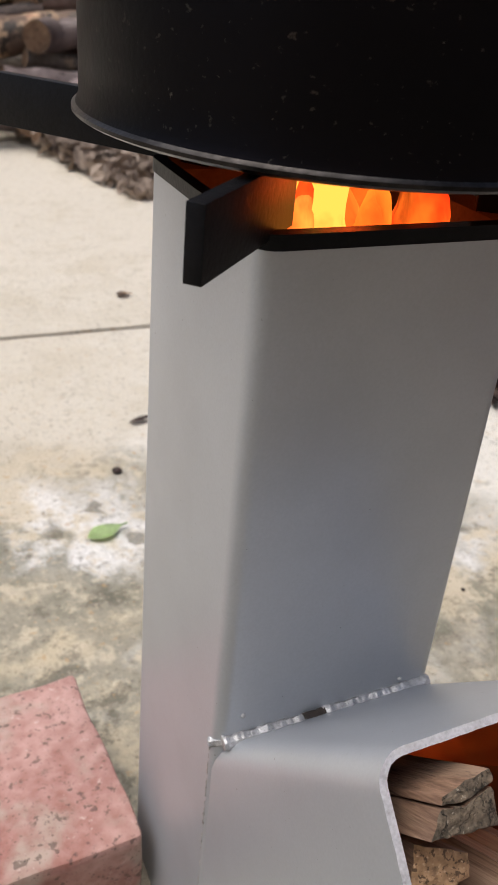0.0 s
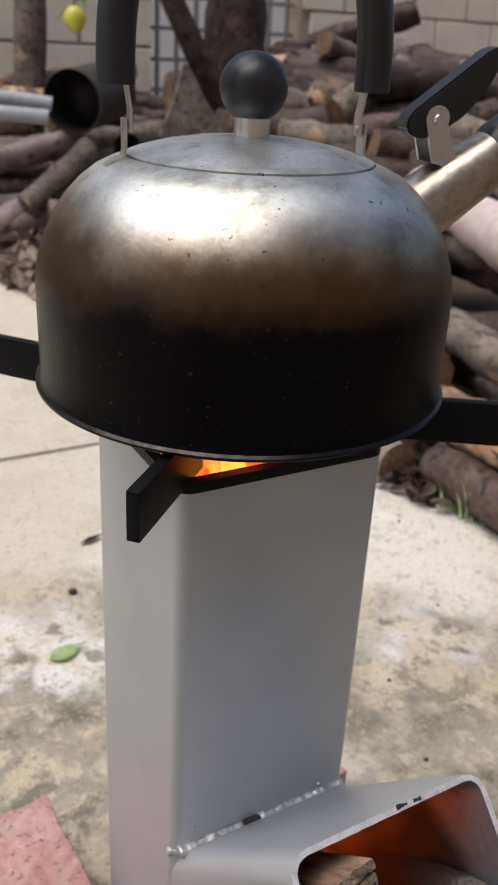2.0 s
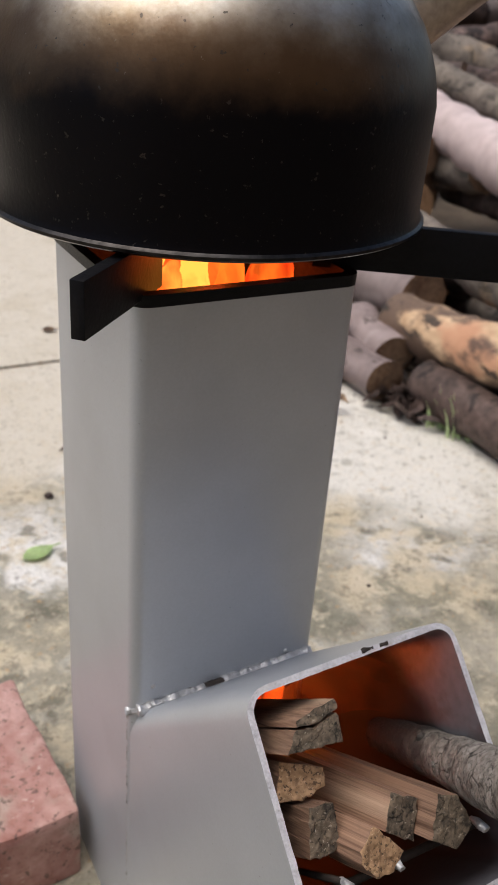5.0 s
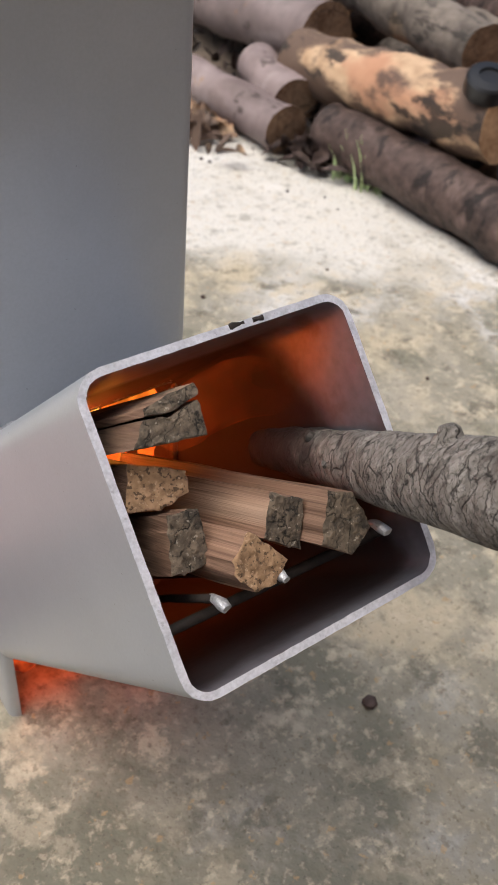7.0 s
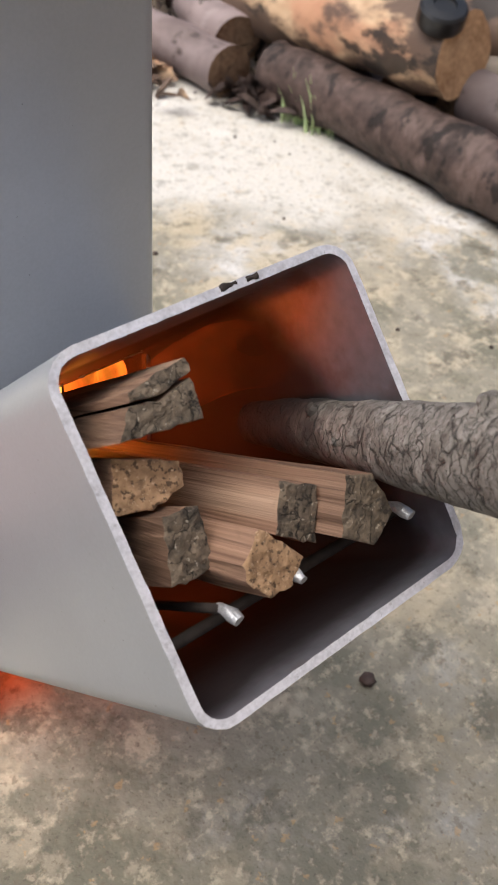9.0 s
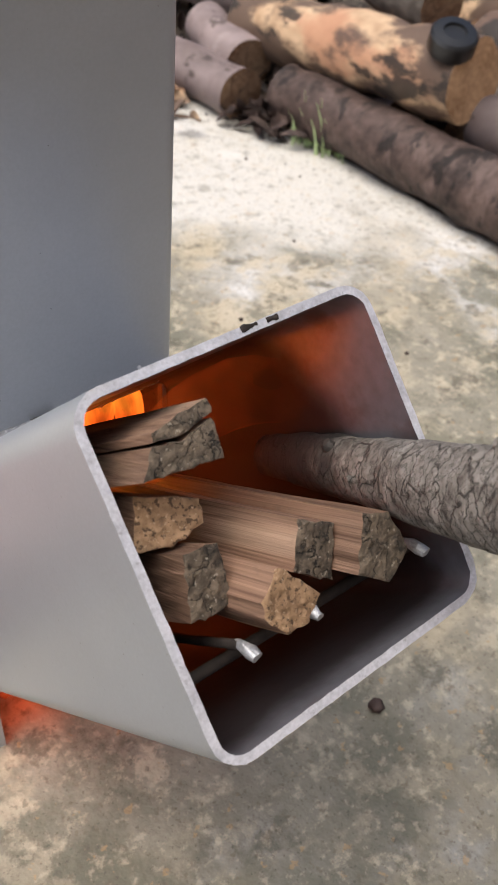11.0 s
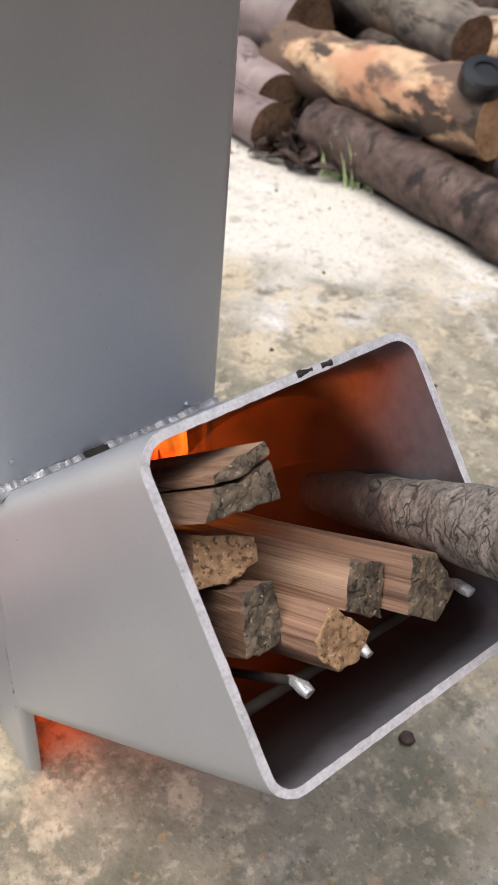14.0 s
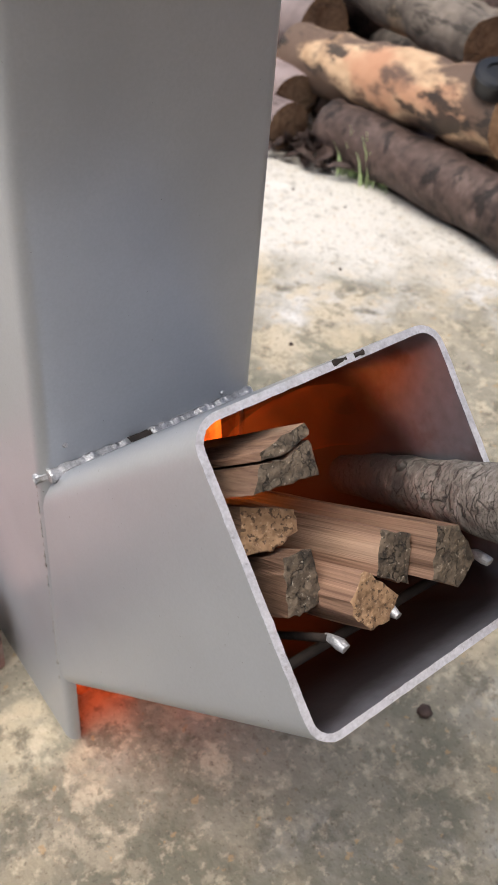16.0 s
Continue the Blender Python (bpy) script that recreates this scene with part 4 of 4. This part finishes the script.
KINDS = [(PINK, "pale pink-barked log in the wood pile"), (GREYBARK, "grey-barked log in the wood pile"), (BROWN, "dark brown log in the wood pile"), (BROWN, "dark brown log in the wood pile"), (BROWN, "dark brown log in the wood pile"), (PEELED, "peeled yellowish log in the wood pile")]


def heap(x):
    return max(0.0, min(0.62, 0.03 + 0.5 * (x - 0.76)))


for k in range(190):
    x, y = rnd.uniform(0.86, 2.3), rnd.uniform(-0.1, 3.3)
    r = rnd.uniform(0.028, 0.055) if y < 1.6 else rnd.uniform(0.035, 0.075)
    L = rnd.uniform(0.3, 0.7)
    ang = rnd.gauss(0, 0.30) if y < 1.5 else rnd.gauss(0.9, 0.5)
    top = heap(x) - r - (0.05 if y < 1.4 else rnd.uniform(-0.05, 0.03))
    z = max(r - 0.02, top - rnd.choice((0, 0, 0, 0.07)))
    d = Vector((-math.sin(ang), math.cos(ang), rnd.gauss(0, 0.10))) * L / 2
    c = Vector((x, y, z))
    if x - abs(d.x) < 0.80:
        continue
    mat, label = KINDS[rnd.randrange(len(KINDS))]
    log_thing(c - d, c + d, r, mat, k * 0.37, label, 0.03)
# logs and brush at the far end of the slab
for k in range(64):
    x, y = rnd.uniform(-0.3, 1.0), rnd.uniform(2.35, 3.3)
    r, L = rnd.uniform(0.025, 0.05), rnd.uniform(0.3, 0.7)
    z = (0.10 + 0.48 * (y - 2.3)) * rnd.choice((1, 1, 0.85, 0.5, 0.25))
    ang = rnd.gauss(1.25, 0.35)
    d = Vector((math.sin(ang), math.cos(ang) * 0.6, rnd.gauss(0.08, 0.1))) * L / 2
    mat, label = KINDS[rnd.choice((0, 0, 1, 2, 5))]
    log_thing(Vector((x, y, max(r, z))) - d, Vector((x, y, max(r, z))) + d, r, mat, k * 0.53, label, 0.03)


def leaves(name, label, count, place, size, mat, seed):
    """Curled dry leaves, each a small folded blade, joined as one litter."""
    r = random.Random(seed)
    verts, faces = [], []
    for k in range(count):
        c = place(r)
        s = r.uniform(*size)
        m = Euler((r.gauss(0, 0.6), r.gauss(0, 0.6), r.uniform(0, 6.28))).to_matrix()
        b = len(verts)
        for u, v, w in ((-1, 0, 0), (-0.4, 0.42, 0.22), (0.35, 0.4, 0.25), (1, 0, 0.1), (0.35, -0.4, 0.25), (-0.4, -0.42, 0.22), (-0.4, 0, 0), (0.35, 0, 0.02)):
            verts.append(c + m @ Vector((u * s, v * s, w * s)))
        faces += [(b, b + 6, b + 1), (b + 1, b + 6, b + 7, b + 2), (b + 2, b + 7, b + 3), (b, b + 5, b + 6), (b + 5, b + 4, b + 7, b + 6), (b + 4, b + 3, b + 7)]
    me = bpy.data.meshes.new(name)
    me.from_pydata(verts, [], faces)
    me.materials.append(mat)
    return tagged(new(name, me), label, "dry leaves", kind="stuff")


def far_litter(r):
    y = 1.75 + abs(r.gauss(0, 0.55))
    x = 0.62 - 0.16 * (y - 1.7) + r.gauss(0.1, 0.32)
    if x < 0.50 - 0.25 * (y - 1.7):
        x = 0.50 - 0.25 * (y - 1.7) + r.random() * 0.3
    return Vector((x, y, 0.008 + max(0, 0.16 * (y - 1.8)) * r.random()))


def pile_litter(r):
    y = r.uniform(0.6, 1.9)
    return Vector((0.70 + abs(r.gauss(0, 0.12)), y, 0.006 + 0.04 * r.random()))


leaves("leaf_litter", "brown dry leaves and chips heaped at the slab's far edge", 2600, far_litter, (0.016, 0.038), LITTER, 3)
def shavings(r):
    return Vector((r.gauss(0.625, 0.025), r.gauss(0.80, 0.05), 0.004 + 0.02 * r.random()))


def chips(r):
    return Vector((r.gauss(0.715, 0.022), r.gauss(0.655, 0.035), 0.005 + 0.02 * r.random()))


leaves("wood_shavings", "pale wood shavings at the pile's foot", 60, shavings, (0.010, 0.026), PEELED, 5)
leaves("bark_chips", "dark bark chips between the log ends", 70, chips, (0.010, 0.024), BROWN, 6)
leaves("leaf_litter", "brown dry leaves caught along the wood pile", 300, pile_litter, (0.010, 0.024), BROWN, 8)

# ---- litter on the slab ----
def flat_leaf(name, label, at, rz, length, width, mat):
    bm = bmesh.new()
    rows = []
    for i in range(11):
        t = i / 10
        w = width / 2 * math.sin(math.pi * min(1, t * 1.18) ** 0.8) if t < 0.84 else width * 0.04
        z = 0.002 + 0.0015 * math.sin(t * 2.6)
        rows.append([bm.verts.new((length * (t - 0.5), w * s, z + 0.0015 * abs(s))) for s in (-1, -0.5, 0, 0.5, 1)])
    for a, b in zip(rows, rows[1:]):
        for i in range(4):
            bm.faces.new((a[i], a[i + 1], b[i + 1], b[i]))
    bmesh.ops.solidify(bm, geom=bm.faces[:], thickness=0.0006)
    ob = mesh_object(name, bm, mat)
    ob.matrix_world = pose(at[0], at[1], 0.001, 0, 0, rz)
    return tagged(ob, label, "leaf")


flat_leaf("green_leaf", "fresh green leaf lying on the concrete", (0.078, 0.475), 16, 0.050, 0.024, GREEN)
flat_leaf("dry_leaf", "curled dark dry leaf on the concrete", (0.188, 0.702), 18, 0.046, 0.010, BROWN)
flat_leaf("dry_leaf", "small orange dry leaf on the concrete", (0.29, 1.145), -10, 0.030, 0.022, PEELED)


def pebble(at, s, mat, label, name="pebble"):
    bm = bmesh.new()
    bmesh.ops.create_icosphere(bm, subdivisions=2, radius=s)
    for v in bm.verts:
        v.co *= 1 + 0.35 * noise.noise(v.co / s * 1.4 + Vector((at[0] * 50, at[1] * 50, 0)))
        v.co.z = v.co.z * 0.7
    ob = mesh_object(name, bm, mat)
    ob.location = (at[0], at[1], s * 0.6)
    return tagged(ob, label, "pebble")


pebble((0.120, 0.590), 0.0055, BROWN, "small black round seed on the concrete", "seed")
pebble((0.202, -0.110), 0.005, BROWN, "dark crumb of bark on the concrete", "bark_crumb")
for k in range(26):
    pebble((rnd.uniform(0.25, 0.72), rnd.uniform(0.05, 0.75)), rnd.uniform(0.0012, 0.0030), BROWN, "dark crumb of bark on the concrete", "bark_crumb")


def grass(at, seed):
    r = random.Random(seed)
    bm = bmesh.new()
    for k in range(22):
        h, a = r.uniform(0.035, 0.085), r.uniform(0, 6.28)
        p = Vector((at[0] + r.gauss(0, 0.008), at[1] + r.gauss(0, 0.012), -0.005))
        pts = [p + Vector((math.cos(a) * 0.02 * t * t, math.sin(a) * 0.02 * t * t, h * t)) for t in (0, 0.35, 0.7, 1)]
        sweep(bm, pts, [0.0022, 0.002, 0.0014, 0.0004], 5, False, flat=0.3)
    return tagged(mesh_object("grass_tuft", bm, GREEN), "small tuft of green grass at the slab's edge", "grass")


grass((0.738, 0.575), 1)
grass((0.742, 0.535), 2)


# ---- pipes and cans on the far heap ----
def can(name, label, a, b, r, mat):
    bm = bmesh.new()
    a, b = Vector(a), Vector(b)
    m = Matrix.Translation(a) @ (b - a).to_track_quat("Z", "Y").to_matrix().to_4x4()
    L = (b - a).length
    ob = thing(name, label, "can", a)
    lathe(bm, [(r, 0), (r * 1.03, 0.002), (r * 1.03, 0.008), (r, 0.01), (r, L), (r * 0.985, L), (r * 0.985, 0.0)], 40, Matrix.Translation(-a) @ m, True)
    part("shell", bm, mat, ob)
    # inner face and bottom, one near-black brown
    bm = bmesh.new()
    lathe(bm, [(0, L * 0.2), (r * 0.982, L * 0.5), (r * 0.955, 0.004), (r * 0.975, 0.004), (r * 0.95, L * 0.5 - 0.002), (0, L * 0.5 - 0.002)], 40, Matrix.Translation(-a) @ m)
    part("inside", bm, NEARBLACK, ob, "near-black inside")
    return ob


can("steel_drum", "dull steel drum lying open on the far heap", (0.728, 2.44, 0.458), (0.93, 2.66, 0.48), 0.095, CAN)
can("rusty_tin", "small rusty tin lying in the heap", (0.87, 2.34, 0.33), (1.02, 2.48, 0.31), 0.048, NEARBLACK)
bm = bmesh.new()
lathe(bm, [(0, -0.012), (0.026, -0.012), (0.028, -0.009), (0.028, 0.009), (0.025, 0.012), (0.014, 0.013), (0.013, 0.010), (0, 0.010)], 32, Matrix.Translation((0.775, 0.392, 0.180)) @ Matrix.Rotation(radians(18), 4, "X") @ Matrix.Rotation(radians(-14), 4, "Y"))
tagged(mesh_object("black_cap", bm, RUBBER), "round black plastic cap lying on the logs", "cap")


def pipe(a, b, r):
    a, b = Vector(a), Vector(b)
    bm = bmesh.new()
    m = Matrix.Translation(a) @ (b - a).to_track_quat("Z", "Y").to_matrix().to_4x4()
    L = (b - a).length
    lathe(bm, [(r, 0), (r, L), (r * 0.86, L), (r * 0.86, 0)], 24, m, True)
    return tagged(mesh_object("pipe", bm, PIPE), "pale grey plastic pipe lying on the far heap", "pipe", "pipes on the far heap")


pipe((0.05, 2.62, 0.515), (0.66, 2.42, 0.452), 0.022)
pipe((0.02, 2.56, 0.455), (0.63, 2.36, 0.420), 0.022)
bm = bmesh.new()
ring = [(1.02, 0.30), (1.04, 0.36), (1.10, 0.47), (1.147, 0.578), (1.165, 0.565), (1.21, 0.47), (1.27, 0.39), (1.28, 0.31)]
front, rear = ([bm.verts.new((x, 2.46 + 0.25 * (z - 0.3) + dy, z)) for x, z in ring] for dy in (0.0, 0.02))
bm.faces.new(front)
bm.faces.new(rear)
for i in range(len(ring)):
    j = (i + 1) % len(ring)
    bm.faces.new((front[i], front[j], rear[j], rear[i]))
tagged(mesh_object("broken_board", bm, GREYBARK, False), "grey broken board leaning on the far heap", "board")


# ---- trees, lemon, wall ----
def trunk(name, label, pts, radii, mat):
    ob = thing(name, label, "tree", pts[0])
    bm = bmesh.new()
    sm = []
    for a, b in zip(pts, pts[1:]):
        sm += line(a, b, 8)[:-1]
    sm.append(Vector(pts[-1]))
    rs = [radii[0] + (radii[1] - radii[0]) * i / (len(sm) - 1) for i in range(len(sm))]
    sweep(bm, [p - Vector(pts[0]) for p in sm], rs, 20, True, radii[0] * 0.12, 7, radii[0] * 90)
    part("trunk", bm, mat, ob)
    return ob


trunk("tree", "slim grey tree trunk before the block wall", [(0.74, 3.10, -0.05), (0.79, 3.08, 0.7), (0.83, 3.10, 2.2)], (0.06, 0.05), GREYBARK)
dark = trunk("tree", "dark forked tree trunk behind the wood pile", [(1.52, 2.90, -0.05), (1.47, 2.82, 0.45), (1.50, 2.84, 0.9), (1.52, 2.86, 2.4)], (0.13, 0.09), BROWN)
bm = bmesh.new()
sweep(bm, [Vector(p) - Vector((1.52, 2.90, -0.05)) for p in ((1.46, 2.80, 0.36), (1.33, 2.76, 0.55), (1.19, 2.78, 0.80), (1.0, 2.8, 1.5))], [0.05, 0.045, 0.04, 0.03], 14, True, 0.005, 8, 3)
part("limb", bm, BROWN, dark)
lemon_tree = thing("lemon_branch", "thin branch with a hanging unripe lemon", "branch", (0.92, 3.06, 1.2))
bm = bmesh.new()
o = Vector((0.92, 3.06, 1.2))
sweep(bm, [Vector(p) - o for p in ((0.92, 3.06, 1.2), (0.84, 2.6, 1.10), (0.745, 2.2, 0.95), (0.651, 2.146, 0.86), (0.651, 2.146, 0.715))], [0.008, 0.006, 0.004, 0.003, 0.002], 8)
part("twig", bm, BROWN, lemon_tree)
bm = bmesh.new()
lathe(bm, [(0, -0.036), (0.006, -0.034), (0.018, -0.027), (0.027, -0.013), (0.030, 0), (0.027, 0.014), (0.018, 0.025), (0.008, 0.030), (0, 0.031)], 28, Matrix.Translation(Vector((0.651, 2.146, 0.687)) - o))
part("lemon", bm, LEMON, lemon_tree, "yellow-green lemon")
for k, (dx, dz, rz) in enumerate(((-0.03, 0.05, 150), (0.02, 0.08, 30))):
    bm = bmesh.new()
    rows = []
    for i in range(7):
        t = i / 6
        w = 0.013 * math.sin(math.pi * t)
        rows.append([bm.verts.new((0.055 * t, w * s, -0.02 * t * t + 0.006 * abs(s))) for s in (-1, 0, 1)])
    for a, b in zip(rows, rows[1:]):
        for i in range(2):
            bm.faces.new((a[i], a[i + 1], b[i + 1], b[i]))
    bmesh.ops.solidify(bm, geom=bm.faces[:], thickness=0.0006)
    leaf = part("leaf", bm, GREEN, lemon_tree)
    leaf.matrix_local = Matrix.Translation(Vector((0.651, 2.146, 0.687 + dz - 0.02)) - o) @ pose(0, 0, 0, 0, 20, rz)

WY, OX0, OX1, OZ0, OZ1 = 3.80, 1.55, 2.35, 0.20, 1.30
wall = tagged(new("wall_back"), "tan concrete block wall with an iron grille opening", "wall", kind="structure")
for x0, x1, z0, z1 in ((-3.0, OX0, -0.05, 2.2), (OX1, 6.0, -0.05, 2.2), (OX0, OX1, -0.05, OZ0), (OX0, OX1, OZ1, 2.2)):
    bm = bmesh.new()
    box(bm, (x1 - x0, 0.13, z1 - z0), Matrix.Translation(((x0 + x1) / 2, WY + 0.07, (z0 + z1) / 2)))
    part("mortar_core", bm, MORTAR, wall, "", False)
block_mesh = {}


def wall_block(x0, x1, z):
    key = round(x1 - x0, 3)
    if key not in block_mesh:
        bm = bmesh.new()
        box(bm, (key - 0.012, 0.02, 0.188), Matrix(), 0.004, 1)
        ob = mesh_object("block", bm, BLOCK)
        block_mesh[key] = ob.data
    else:
        ob = new("block", block_mesh[key])
    ob.parent = wall
    ob.location = ((x0 + x1) / 2, WY - 0.004 + random.uniform(-0.002, 0.002), z + 0.1)


for row in range(11):
    z = row * 0.2
    x = -1.0 - (0.2 if row % 2 else 0.0)
    while x < 4.6:
        x0, x1 = x, x + 0.4
        x += 0.4
        if OZ0 - 0.19 < z < OZ1:
            if x0 < OX1 and x1 > OX0:
                if x0 < OX0 - 0.05:
                    wall_block(x0, OX0, z)
                elif x1 > OX1 + 0.05:
                    wall_block(OX1, x1, z)
                continue
        wall_block(x0, x1, z)
grille = thing("iron_grille", "grey iron grille in the wall opening", "grille", (OX0, WY + 0.05, OZ0))
for k in range(8):
    bm = bmesh.new()
    box(bm, (0.018, 0.018, OZ1 - OZ0), Matrix.Translation((0.05 + k * (OX1 - OX0 - 0.1) / 7, 0, (OZ1 - OZ0) / 2)), 0.002, 1)
    part("upright", bm, IRON, grille)
for k in range(8):
    bm = bmesh.new()
    box(bm, (OX1 - OX0, 0.014, 0.018), Matrix.Translation(((OX1 - OX0) / 2, 0.017, 0.08 + k * 0.135)), 0.002, 1)
    part("crossbar", bm, IRON, grille)

# unseen plain wall added behind the camera: blocks front sky, bounces warm light
bm = bmesh.new()
box(bm, (12.0, 0.2, 4.6), Matrix.Translation((0.5, -3.2, 2.25)))
tagged(mesh_object("wall_house", bm, PLASTER), "unseen beige plastered wall added to hold off sky light", "wall", kind="structure")
# white backdrop added so that the grille's opening looks bright
bm = bmesh.new()
box(bm, (14.0, 0.2, 3.4), Matrix.Translation((3.0, 7.2, 1.67)))
tagged(mesh_object("wall_far", bm, FARWALL), "white backdrop wall added beyond the grille to brighten the opening", "wall", kind="structure")
